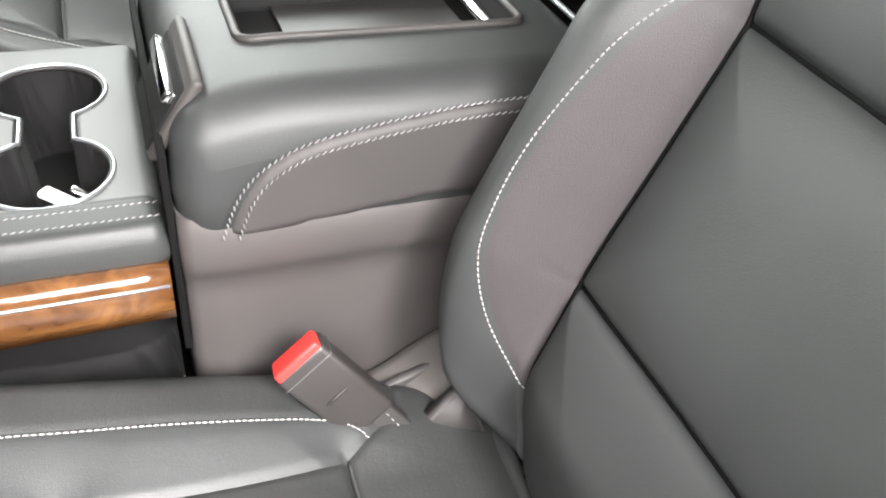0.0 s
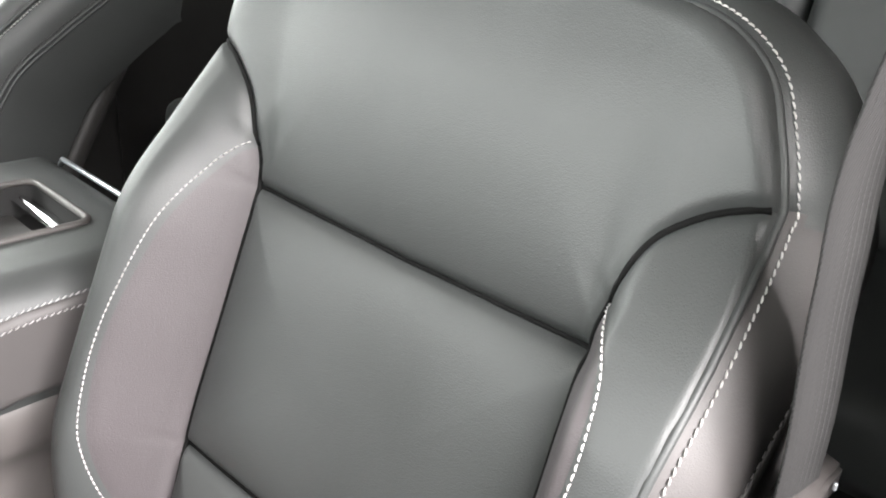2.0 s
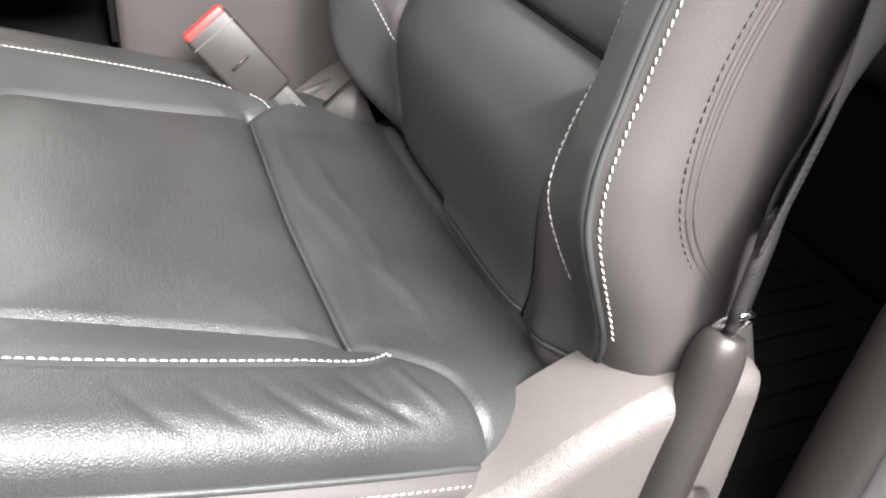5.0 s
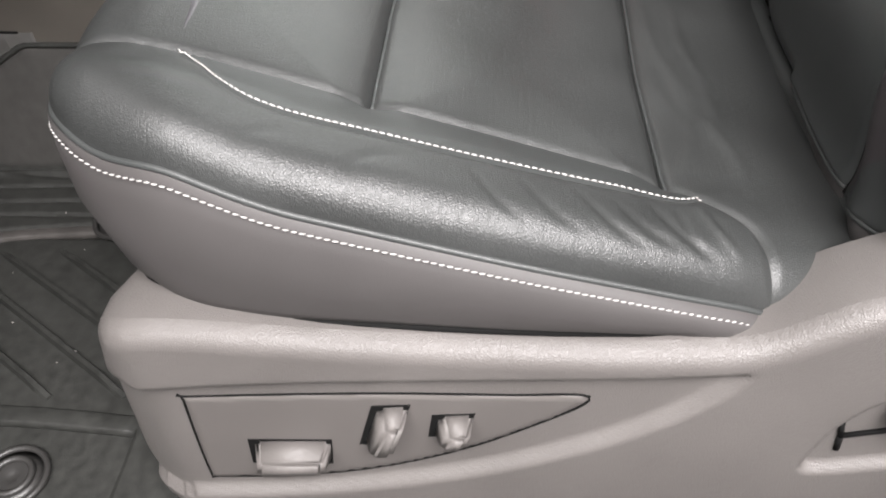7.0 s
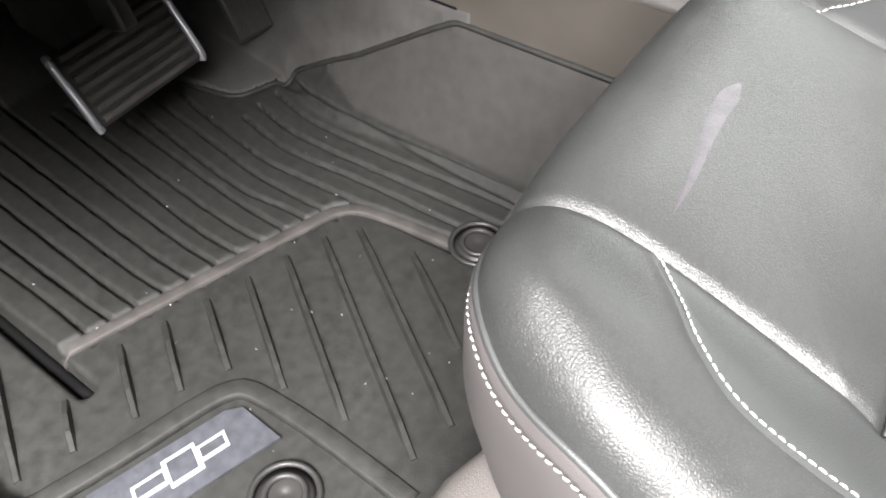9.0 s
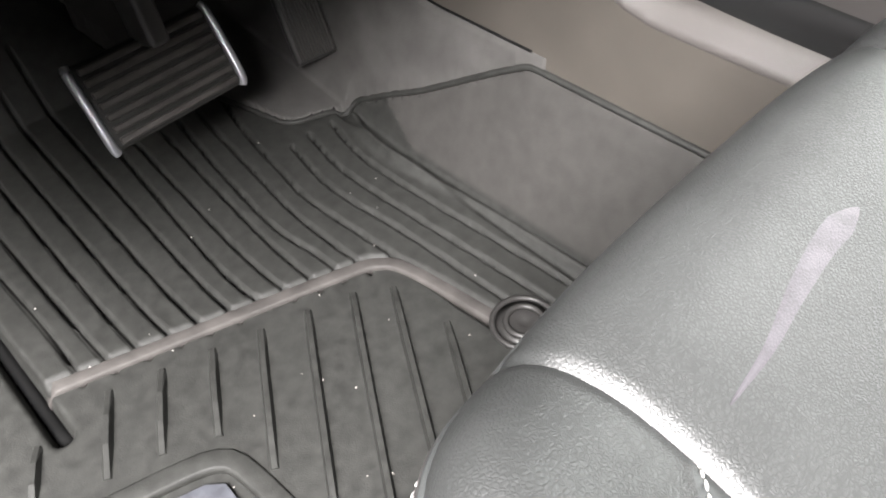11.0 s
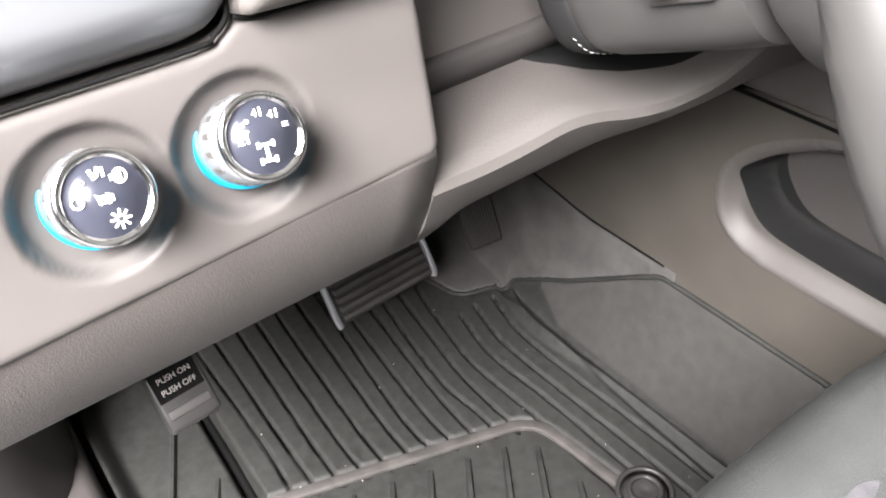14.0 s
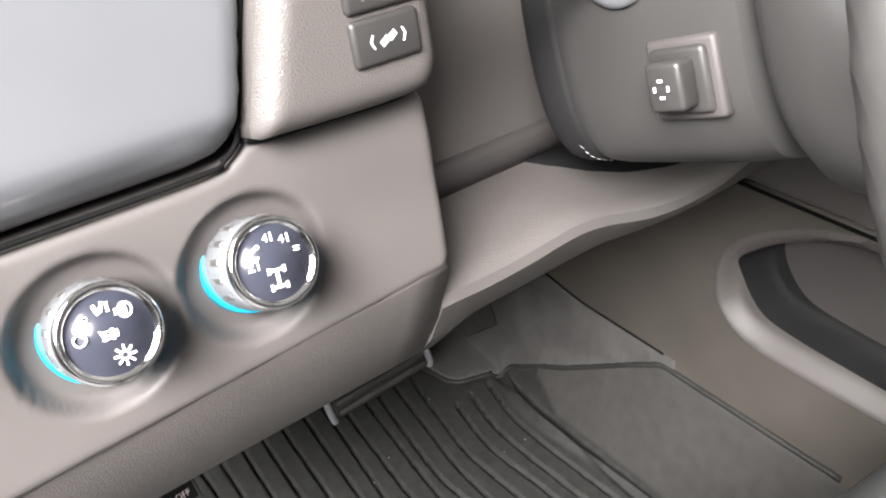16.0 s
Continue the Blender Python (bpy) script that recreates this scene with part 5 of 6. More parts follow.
    for a, b in (((-0.299, 1.216), (-0.379, 1.03)), ((-0.295, 1.077), (-0.379, 0.912)), ((-0.294, 0.95), (-0.327, 0.893))):
        rib(a, b, 0.0058, 0.0085)
    # emblem plate: plain shapes in its colours
    pl = plate_line.copy()
    bm = bmesh.new()
    loft(bm, [[(x, y, 0.000) for x, y in pl], [(x, y, 0.0035) for x, y in pl]])
    plate = part("emblem_plate", bm, PLATE, m, "dark blue-grey steel emblem plate", smooth=False)
    ux, uy = Vector((0.956, -0.292)), Vector((0.292, 0.956))
    cross = [(-0.052, -0.009), (-0.016, -0.009), (-0.016, -0.016), (0.020, -0.016), (0.020, -0.009), (0.050, -0.009), (0.050, 0.009), (0.018, 0.009), (0.018, 0.016), (-0.018, 0.016), (-0.018, 0.009), (-0.052, 0.009)]
    bm = bmesh.new()
    mid = Vector((-0.275, 0.792))
    pts = [mid + ux * (a + 0.15 * b) + uy * b for a, b in cross]
    loft(bm, [[(p.x, p.y, 0.003) for p in pts], [(p.x, p.y, 0.0052) for p in pts]])
    part("emblem_shape", bm, PALE, plate, "bright raised shape", smooth=False)
    for ca, cb, fa, fb in ((-0.034, 0.0, 0.030, 0.011), (0.0005, 0.0, 0.028, 0.024), (0.034, 0.0, 0.026, 0.011)):
        bm = bmesh.new()
        quad = [mid + ux * (ca + a * fa / 2 + 0.15 * b * fb / 2) + uy * (cb + b * fb / 2) for a, b in ((-1, -1), (1, -1), (1, 1), (-1, 1))]
        loft(bm, [[(p.x, p.y, 0.0048) for p in quad], [(p.x, p.y, 0.0058) for p in quad]])
        part("emblem_fill", bm, PLATE, plate, "blue-grey field inside the bright outline", smooth=False)
    for x, y in ((0.130, 0.703), (-0.240, 0.687)):
        bm = bmesh.new()
        z = hz(x, y)
        for r, hh in ((0.034, 0.007), (0.020, 0.010)):
            tube(bm, [(x + r * math.cos(a * math.tau / 28), y + r * math.sin(a * math.tau / 28), z + hh - 0.003) for a in range(28)], 0.0035, 8, True)
        loft(bm, [[(x + r * math.cos(a * math.tau / 24), y + r * math.sin(a * math.tau / 24), z + hh) for a in range(24)] for r, hh in ((0.033, 0.002), (0.021, 0.004), (0.009, 0.007), (0.005, 0.004))])
        part("mat_knob", bm, PLASTIC_DARK, m, "round retaining knob")
    rng = random.Random(7)
    bm = bmesh.new()
    for i in range(36):
        x, y = rng.uniform(-0.24, 0.20), rng.uniform(0.62, 1.15)
        r = rng.uniform(0.0005, 0.0012)
        box(bm, (x, y, hz(x, y) + r * 0.6), (r * rng.uniform(0.7, 2.0), r, r * 0.8), 0, pose(0, 0, 0, 0, 0, rng.uniform(0, 180)))
    part("crumbs", bm, PLASTIC_LIGHT, m, "pale crumbs and dust on the rubber", smooth=False)["kind"] = "stuff"
    return m


floor_mat()

# ---------------------------------------------------------------- pedals


def brake():
    b = thing("brake_pedal", (-0.015, 1.10, 0.24), "wide ribbed rubber brake pedal with a bright edge", "pedal")
    t = Matrix.Translation((-0.007, 1.090, 0.211)) @ pose(0, 0, 0, -33, 0, 2)
    bm = bmesh.new()
    box(bm, (0, 0, 0), (0.158, 0.014, 0.090), 0.005)
    bmesh.ops.transform(bm, matrix=t, verts=bm.verts[:])
    part("pad", bm, RUBBER, b)
    for i in range(7):
        bm = bmesh.new()
        box(bm, (0.002, -0.008, -0.037 + 0.0123 * i), (0.144, 0.008, 0.0078), 0.0022)
        bmesh.ops.transform(bm, matrix=t, verts=bm.verts[:])
        # ribs brightened by colour in place of light
        part("pad_rib", bm, RUBBER_LIT, b)
    for x in (-0.080, 0.080):
        bm = bmesh.new()
        tube(bm, spline([(x * 0.97, -0.004, -0.046), (x, -0.007, -0.036), (x, -0.008, 0.0), (x, -0.007, 0.036), (x * 0.97, -0.004, 0.046)], 5), 0.0048, 10)
        bmesh.ops.transform(bm, matrix=t, verts=bm.verts[:])
        part("pad_edge", bm, SATIN, b, "bright metal edge")
    bm = bmesh.new()
    box(bm, (0.0, 1.13, 0.36), (0.022, 0.05, 0.24), 0.006, pose(0, 0, 0, -18, 0, 0))
    part("arm", bm, PLASTIC_DARK, b)
    box_top = bmesh.new()
    box(box_top, (0.0, 1.16, 0.56), (0.05, 0.08, 0.22), 0.01)
    part("bracket", box_top, PLASTIC_DARK, b)


def throttle():
    b = thing("accelerator_pedal", (0.243, 1.18, 0.10), "slim dark ribbed accelerator pedal", "pedal")
    t = Matrix.Translation((0.243, 1.180, 0.125)) @ pose(0, 0, 0, -30, 0, -8)
    bm = bmesh.new()
    box(bm, (0, 0, 0.012), (0.062, 0.012, 0.122), 0.0058)
    bmesh.ops.transform(bm, matrix=t, verts=bm.verts[:])
    part("pad", bm, PLASTIC_DARK, b)
    for i in range(11):
        bm = bmesh.new()
        box(bm, (-0.0240 + 0.0048 * i, -0.007, 0.010), (0.0023, 0.0045, 0.108), 0.0008)
        bmesh.ops.transform(bm, matrix=t, verts=bm.verts[:])
        part("pad_rib", bm, PLASTIC_MID, b)
    bm = bmesh.new()
    box(bm, (0.246, 1.255, 0.26), (0.026, 0.05, 0.24), 0.01, pose(0, 0, 0, -22, 0, 0))
    part("arm", bm, PLASTIC_DARK, b)


def lettering(name, body, size, m, material, parent):
    cu = bpy.data.curves.new(name, "FONT")
    cu.body, cu.size, cu.extrude, cu.align_x, cu.align_y = body, size, 0.0003, "CENTER", "CENTER"
    tmp = bpy.data.objects.new(name, cu)
    scene.collection.objects.link(tmp)
    me = bpy.data.meshes.new_from_object(tmp)
    bpy.data.objects.remove(tmp)
    me.transform(m)
    return finish(name, me, material, parent, smooth=False)


def parking_brake():
    b = thing("parking_brake_pedal", (-0.33, 0.85, 0.42), "small grey parking brake pedal with a lettered pad", "pedal")
    t = Matrix.Translation((-0.329, 0.826, 0.438)) @ pose(0, 0, 0, -38, 0, 4) @ Matrix.Scale(0.86, 4)
    bm = bmesh.new()
    box(bm, (0, 0, 0), (0.052, 0.012, 0.062), 0.006)
    bmesh.ops.transform(bm, matrix=t, verts=bm.verts[:])
    part("pad", bm, PLASTIC_DARK, b)
    bm = bmesh.new()
    box(bm, (0, -0.0062, 0.014), (0.044, 0.002, 0.028), 0.001)
    bmesh.ops.transform(bm, matrix=t, verts=bm.verts[:])
    part("label_plate", bm, BLACK, b, "black label plate")
    bm = bmesh.new()
    box(bm, (0, -0.0062, -0.013), (0.042, 0.004, 0.010), 0.002)
    bmesh.ops.transform(bm, matrix=t, verts=bm.verts[:])
    part("pad_rib", bm, PLASTIC_MID, b)
    for k, text in enumerate(("PUSH ON", "PUSH OFF")):
        lettering("lettering", text, 0.0076, t @ Matrix.Translation((0, -0.0078, 0.0195 - 0.0115 * k)) @ pose(0, 0, 0, 90, 0, 0), PLASTIC_LIGHT, b)
    bm = bmesh.new()
    box(bm, (-0.329, 0.90, 0.53), (0.016, 0.05, 0.24), 0.005, pose(0, 0, 0, -25, 0, 0))
    part("arm", bm, PLASTIC_DARK, b)
    bm = bmesh.new()
    box(bm, (-0.329, 0.98, 0.76), (0.04, 0.20, 0.36), 0.01)
    part("bracket", bm, PLASTIC_DARK, b)


brake(), throttle(), parking_brake()

# ---------------------------------------------------------------- dashboard
PX = 0.18


def dash():
    d = thing("dashboard", (-0.1, 0.75, 0.6), "grey plastic lower dashboard with silver trim", "dashboard", kind="structure")
    face = np.array([(-0.50, 0.652), (-0.40, 0.656), (-0.172, 0.664), (-0.1665, 0.67), (-0.1655, 0.70), (-0.168, 0.764), (-0.172, 0.768), (-0.262, 0.772), (-0.270, 0.768), (-0.278, 0.763), (-0.290, 0.761), (-0.50, 0.762)])
    line = resample(np.vstack([face, face[:1]]), 0.005)[:-1]
    knobs = ((-0.3505, 0.7120), (-0.2770, 0.7117))

    def face_h(P):
        h = np.zeros(len(P))
        for kx, kz in knobs:
            r = np.hypot(P[:, 0] - kx, (P[:, 1] - kz))
            h -= 0.009 * smooth(0.0380, 0.0325, r)
        return h + 0.004 * np.exp(-((P[:, 1] - 0.75) / 0.03) ** 2)
    place = lambda P, h: np.stack([P[:, 0], 0.676 + PX * (P[:, 1] - 0.665) - h, P[:, 1] + 0.18 * h], 1)
    sk = Skin(line, [], face_h, place, groove=0, puff=0, roll=0.006)
    sk.build(d, [], ("knob_panel", PLASTIC_FINE, "smooth grey switch panel"), 0.0025)
    bm = bmesh.new()
    sk.wall(bm, [(0, lambda o, h: h), (0.001, lambda o, h: h - 0.01), (0.0, lambda o, h: h - 0.10)])
    part("panel_side", bm, PLASTIC_FINE, d)
    # lower part under the crease, across the whole width
    bm = bmesh.new()
    rings = []
    for x in np.linspace(-0.50, -0.170, 14):
        rings.append([(x, 0.678, 0.668), (x, 0.677, 0.662), (x, 0.690, 0.620), (x, 0.710, 0.580), (x, 0.724, 0.566), (x, 0.735, 0.560), (x, 0.795, 0.503), (x, 0.810, 0.502), (x, 0.815, 0.668)])
    loft(bm, rings)
    part("lower_panel", bm, PLASTIC, d, "grained grey lower panel")
    bm = bmesh.new()
    rings = []
    crease = lambda x: float(np.interp(x, *np.array([(-0.17, 0.640), (-0.13, 0.637), (-0.09, 0.638), (-0.056, 0.641), (-0.028, 0.637), (0.0, 0.627), (0.03, 0.6195), (0.06, 0.6155), (0.10, 0.615), (0.126, 0.620), (0.155, 0.629), (0.20, 0.643), (0.40, 0.690)]).T))
    soft = lambda x: (crease(x - 0.014) + crease(x - 0.006) + crease(x) + crease(x + 0.006) + crease(x + 0.014)) / 5
    for x in np.linspace(-0.1695, 0.40, 56):
        lip = soft(x)
        low = smooth(0.02, -0.14, x)
        zb = 0.569 + 0.010 * smooth(-0.165, -0.12, x) - 0.015 * smooth(-0.02, 0.15, x) - 0.016 * smooth(0.18, 0.34, x)
        rings.append([(x, 0.83, 0.650), (x, 0.765, 0.647), (x, 0.735, 0.5 * lip + 0.325), (x, 0.702, lip + 0.0035), (x, 0.694, lip + 0.0015), (x, 0.688, lip - 0.003), (x, 0.6855, lip - 0.010), (x, 0.700, (lip - 0.010) * 0.45 + zb * 0.55), (x, 0.714, zb + 0.006), (x, 0.724, zb), (x, 0.738, zb - 0.008 * low), (x, 0.795, zb - 0.064 * low), (x, 0.83, zb - 0.050 * low)])
    loft(bm, rings)
    sharp(part("knee_panel", bm, PLASTIC, d, "grained grey knee panel under the column"), 28)
    # thin black slab on the panel, painted shade of the column opening
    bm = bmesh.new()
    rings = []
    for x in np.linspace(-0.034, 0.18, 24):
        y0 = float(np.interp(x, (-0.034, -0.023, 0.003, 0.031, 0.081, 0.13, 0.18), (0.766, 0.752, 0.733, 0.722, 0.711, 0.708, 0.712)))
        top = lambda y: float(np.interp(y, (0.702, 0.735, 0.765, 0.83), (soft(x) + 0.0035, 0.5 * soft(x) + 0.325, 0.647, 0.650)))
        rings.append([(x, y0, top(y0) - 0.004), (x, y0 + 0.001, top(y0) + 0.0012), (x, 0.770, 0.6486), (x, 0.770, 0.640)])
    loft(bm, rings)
    part("opening_shade", bm, BLACK, d, "black slab for the shaded opening round the column")
    bm = bmesh.new()
    loft(bm, [[(x, 0.775, 0.646), (x, 0.7635, 0.646), (x, 0.7625, 0.665), (x, 0.7645, 0.669), (x, 0.775, 0.673)] for x in np.linspace(-0.158, 0.20, 12)])
    part("recess_ledge", bm, PLASTIC_MID, d, "dark ledge under the recess wall")
    # wall of the recess beside the column
    bm = bmesh.new()
    box(bm, (0.06, 0.825, 0.79), (0.50, 0.11, 0.40), 0.012)
    part("recess_wall", bm, PLASTIC_FINE, d)
    bm = bmesh.new()
    loft(bm, [[(-0.1675, 0.70, z), (-0.160, 0.73, z), (-0.150, 0.766, z), (-0.15, 0.86, z), (-0.20, 0.86, z), (-0.20, 0.70, z)] for z in (0.655, 0.80, 0.95)])
    part("recess_side", bm, PLASTIC_FINE, d)
    # silver trim above the panel
    tr = np.array([(-0.52, 0.7655), (-0.291, 0.7650), (-0.279, 0.7675), (-0.2715, 0.773), (-0.268, 0.782), (-0.246, 0.845), (-0.235, 0.89), (-0.52, 0.92)])
    line = resample(np.vstack([tr, tr[:1]]), 0.006)[:-1]
    ts = Skin(line, [], lambda P: 0.017 * np.clip((P[:, 1] - 0.764) / 0.022, 0, 1) - 0.014 * np.clip((P[:, 1] - 0.786) / 0.10, 0, 1), place, groove=0, puff=0, roll=0.010)
    ts.build(d, [], ("silver_trim", SILVER, "satin silver-blue trim panel"), 0.005)
    bm = bmesh.new()
    ts.wall(bm, [(0, lambda o, h: h), (0, lambda o, h: h - 0.05)])
    part("trim_edge", bm, SILVER, d)
    bm = bmesh.new()
    gap = spline([(-0.52, 0.7640), (-0.40, 0.7637), (-0.291, 0.7635), (-0.279, 0.7660), (-0.2705, 0.772), (-0.2668, 0.782), (-0.256, 0.815), (-0.245, 0.848)], 5)
    tube(bm, place(gap, np.full(len(gap), 0.0042)), 0.0014, 6)
    part("trim_gap", bm, BLACK, d, "dark gap under the silver trim")
    # switch pod
    pod = np.array([(-0.2665, 0.774), (-0.255, 0.772), (-0.185, 0.770), (-0.172, 0.778), (-0.168, 0.795), (-0.172, 0.90), (-0.225, 0.90), (-0.243, 0.845), (-0.264, 0.785)])
    line = resample_closed(spline(pod, 4, True), 0.005)
    pk = Skin(line, [], lambda P: 0 * P[:, 0] + 0.026, place, groove=0, puff=0, roll=0.012)
    pk.build(d, [], ("switch_pod", PLASTIC, "grained grey switch pod"), 0.004)
    bm = bmesh.new()
    pk.wall(bm, [(0, lambda o, h: h), (0.001, lambda o, h: h - 0.01), (0, lambda o, h: h - 0.06)])
    part("pod_side", bm, PLASTIC, d)
    bm = bmesh.new()
    gap = spline([(-0.2668, 0.772), (-0.255, 0.7695), (-0.22, 0.7685), (-0.185, 0.7675), (-0.172, 0.771)], 5)
    tube(bm, place(gap, np.full(len(gap), 0.0046)), 0.0016, 6)
    part("pod_gap", bm, BLACK, d, "dark gap under the switch pod")
    return place, knobs


dash_place, knob_spots = dash()


def disc(bm, m, rows, sides=40):
    """A turned shape: rows of (radius, height) about the local z axis."""
    rings = [[m @ Vector((r * math.cos(a * math.tau / sides), r * math.sin(a * math.tau / sides), h)) for a in range(sides)] for r, h in rows]
    loft(bm, rings)


def icon_bar(parent, m, bars, material=WHITE):
    bm = bmesh.new()
    for x, y, w, h, a in bars:
        box(bm, m @ Vector((x, y, 0)), (w, h, 0.0004), 0, m.to_3x3().to_4x4() @ pose(0, 0, 0, 0, 0, a))
    ob = part("icon", bm, material, parent, smooth=False)
    ob["kind"] = "stuff"
    return ob


def rotary(kx, kz, kind):
    k = thing("rotary_knob", tuple(dash_place(np.array([(kx, kz)]), np.array([0.0]))[0]), "clear-rimmed rotary %s knob with blue backlight and chrome ring" % kind, "knob", "dash knobs")
    o = Vector(dash_place(np.array([(kx, kz)]), np.array([-0.009]))[0])
    n = Vector((0.03, -0.88, 0.46)).normalized()
    x = Vector((1, 0, 0))
    x = (x - n * x.dot(n)).normalized()
    y = n.cross(x)
    m = Matrix.Translation(o) @ Matrix((x, y, n)).transposed().to_4x4()
    bm = bmesh.new()
    disc(bm, m, [(0.0239, -0.008), (0.0239, 0.0045), (0.0232, 0.0052), (0.018, 0.0052)])
    part("glow_ring", bm, GLOW, k, "blue glowing ring")
    bm = bmesh.new()
    disc(bm, m, [(0.0165, -0.008), (0.0165, 0.030)])
    part("core", bm, DULL, k)
    bm = bmesh.new()
    disc(bm, m, [(0.0225, 0.0054), (0.0228, 0.0075), (0.0215, 0.028), (0.0205, 0.031), (0.0168, 0.031), (0.0168, 0.005)])
    part("clear_sleeve", bm, CLEAR, k, "clear acrylic grip")
    for i in range(16):
        a = i * math.tau / 16
        bm = bmesh.new()
        c = m @ Vector((0.0212 * math.cos(a), 0.0212 * math.sin(a), 0.016))
        box(bm, c, (0.0035, 0.0022, 0.016), 0.0008, m.to_3x3().to_4x4() @ pose(0, 0, 0, 0, 0, math.degrees(a) + 90))
        part("grip_notch", bm, DULL, k)
    bm = bmesh.new()
    disc(bm, m, [(0.0160, 0.030), (0.0190, 0.0305), (0.0212, 0.033), (0.0212, 0.036), (0.0200, 0.0375), (0.0180, 0.0370), (0.0172, 0.0345)])
    part("chrome_ring", bm, CHROME, k, "chrome ring")
    bm = bmesh.new()
    disc(bm, m, [(0.0176, 0.030), (0.0176, 0.0350), (0.0001, 0.0352)])
    part("face", bm, SCREEN, k, "dark printed face")
    f = m @ Matrix.Translation((0, 0, 0.0357)) @ pose(0, 0, 0, 0, 0, -8)
    if kind == "drive":
        lettering("lettering", "2", 0.0075, f @ Matrix.Translation((-0.0112, 0.0005, 0)), WHITE, k)
        lettering("lettering", "AUTO", 0.0029, f @ Matrix.Translation((-0.0088, 0.0066, 0)) @ pose(0, 0, 0, 0, 0, 32), WHITE, k)
        lettering("lettering", "4", 0.0052, f @ Matrix.Translation((-0.0018, 0.0112, 0)), WHITE, k)
        lettering("lettering", "4", 0.0052, f @ Matrix.Translation((0.0055, 0.0092, 0)), WHITE, k)
        icon_bar(k, f, [(-0.0077, 0.0008, 0.0008, 0.005, 0), (-0.0077, 0.003, 0.003, 0.0008, 40), (0.0010, 0.0115, 0.0008, 0.004, 0), (0.0085, 0.0095, 0.0008, 0.004, 0), (0.0115, 0.003, 0.003, 0.0006, 0), (0.0115, 0.0045, 0.003, 0.0006, 0)])
        icon_bar(k, f, [(0.0, -0.0070, 0.0016, 0.0080, 0), (0.0, -0.0035, 0.0070, 0.0014, 0), (0.0, -0.0110, 0.0070, 0.0014, 0), (-0.0036, -0.0035, 0.0014, 0.0030, 0), (0.0036, -0.0035, 0.0014, 0.0030, 0), (-0.0036, -0.0110, 0.0014, 0.0030, 0), (0.0036, -0.0110, 0.0014, 0.0030, 0)])
    else:
        bm = bmesh.new()
        tube(bm, [f @ Vector((-0.0112 + 0.0024 * math.cos(a * math.tau / 16), 0.0004 + 0.0024 * math.sin(a * math.tau / 16), 0)) for a in range(16)], 0.0005, 6, True)
        part("icon", bm, WHITE, k)
        lettering("lettering", "AUTO", 0.0029, f @ Matrix.Translation((-0.0098, 0.0062, 0)) @ pose(0, 0, 0, 0, 0, 40), WHITE, k)
        icon_bar(k, f, [(-0.0030, 0.0105, 0.0016, 0.0044, 20), (-0.0008, 0.0112, 0.0014, 0.0044, -20), (0.0014, 0.0108, 0.0012, 0.004, 0), (0.0075, 0.0078, 0.0018, 0.0040, 0), (0.0050, 0.0088, 0.0030, 0.0006, 0), (0.0050, 0.0078, 0.0030, 0.0006, 0), (0.0050, 0.0068, 0.0030, 0.0006, 0)])
        bm = bmesh.new()
        tube(bm, [f @ Vector((0.0078 + 0.0026 * math.cos(a * math.tau / 16), 0.0078 + 0.0030 * math.sin(a * math.tau / 16), 0)) for a in range(16)], 0.0005, 6, True)
        part("icon", bm, WHITE, k)
        icon_bar(k, f, [(-0.0018, -0.0005, 0.0030, 0.0007, 0), (-0.0018, 0.0010, 0.0030, 0.0007, 0), (-0.0018, -0.0020, 0.0030, 0.0007, 0), (0.0010, -0.0004, 0.0016, 0.0046, 0), (0.0026, -0.0004, 0.0012, 0.0030, 0), (-0.0030, -0.0004, 0.0006, 0.005, 20)])
        icon_bar(k, f, [(0.0035 + 0.0034 * math.cos(a * math.tau / 8), -0.0100 + 0.0034 * math.sin(a * math.tau / 8), 0.0020, 0.0009, a * 45) for a in range(8)])
        bm = bmesh.new()
        tube(bm, [f @ Vector((0.0035 + 0.0017 * math.cos(a * math.tau / 12), -0.0100 + 0.0017 * math.sin(a * math.tau / 12), 0)) for a in range(12)], 0.0005, 6, True)
        part("icon", bm, WHITE, k)
    return k


rotary(*knob_spots[0], "light")
rotary(*knob_spots[1], "drive")


def pod_buttons():
    for z0, z1, kind in ((0.7905, 0.8115, "sway"), (0.8135, 0.8345, "hill")):
        c = dash_place(np.array([(-0.199, (z0 + z1) / 2)]), np.array([0.0262]))[0]
        b = thing("dash_button", tuple(c), "dark square dash button with a white icon", "button", "pod buttons")
        m = Matrix.Translation(c) @ pose(0, 0, 0, 90 - 10, 0, 0)
        bm = bmesh.new()
        box(bm, (0, 0, 0), (0.036, z1 - z0, 0.006), 0.0025)
        bmesh.ops.transform(bm, matrix=m, verts=bm.verts[:])
        part("cap", bm, PLASTIC_DARK, b)
        f = m @ Matrix.Translation((0, 0, 0.0032))
        if kind == "sway":
            icon_bar(b, f, [(-0.0085, 0.0014, 0.0007, 0.0036, -25), (-0.0085, -0.0014, 0.0007, 0.0036, 25), (0.0085, 0.0014, 0.0007, 0.0036, 25), (0.0085, -0.0014, 0.0007, 0.0036, -25), (-0.002, -0.0008, 0.0045, 0.0028, 35), (0.0022, 0.0008, 0.0045, 0.0028, 35), (0, 0, 0.005, 0.0012, 35)])
        else:
            icon_bar(b, f, [(-0.004, -0.002, 0.012, 0.0008, 28), (0.000, -0.001, 0.006, 0.0030, 28), (0.004, 0.004, 0.003, 0.0008, 0)])


pod_buttons()


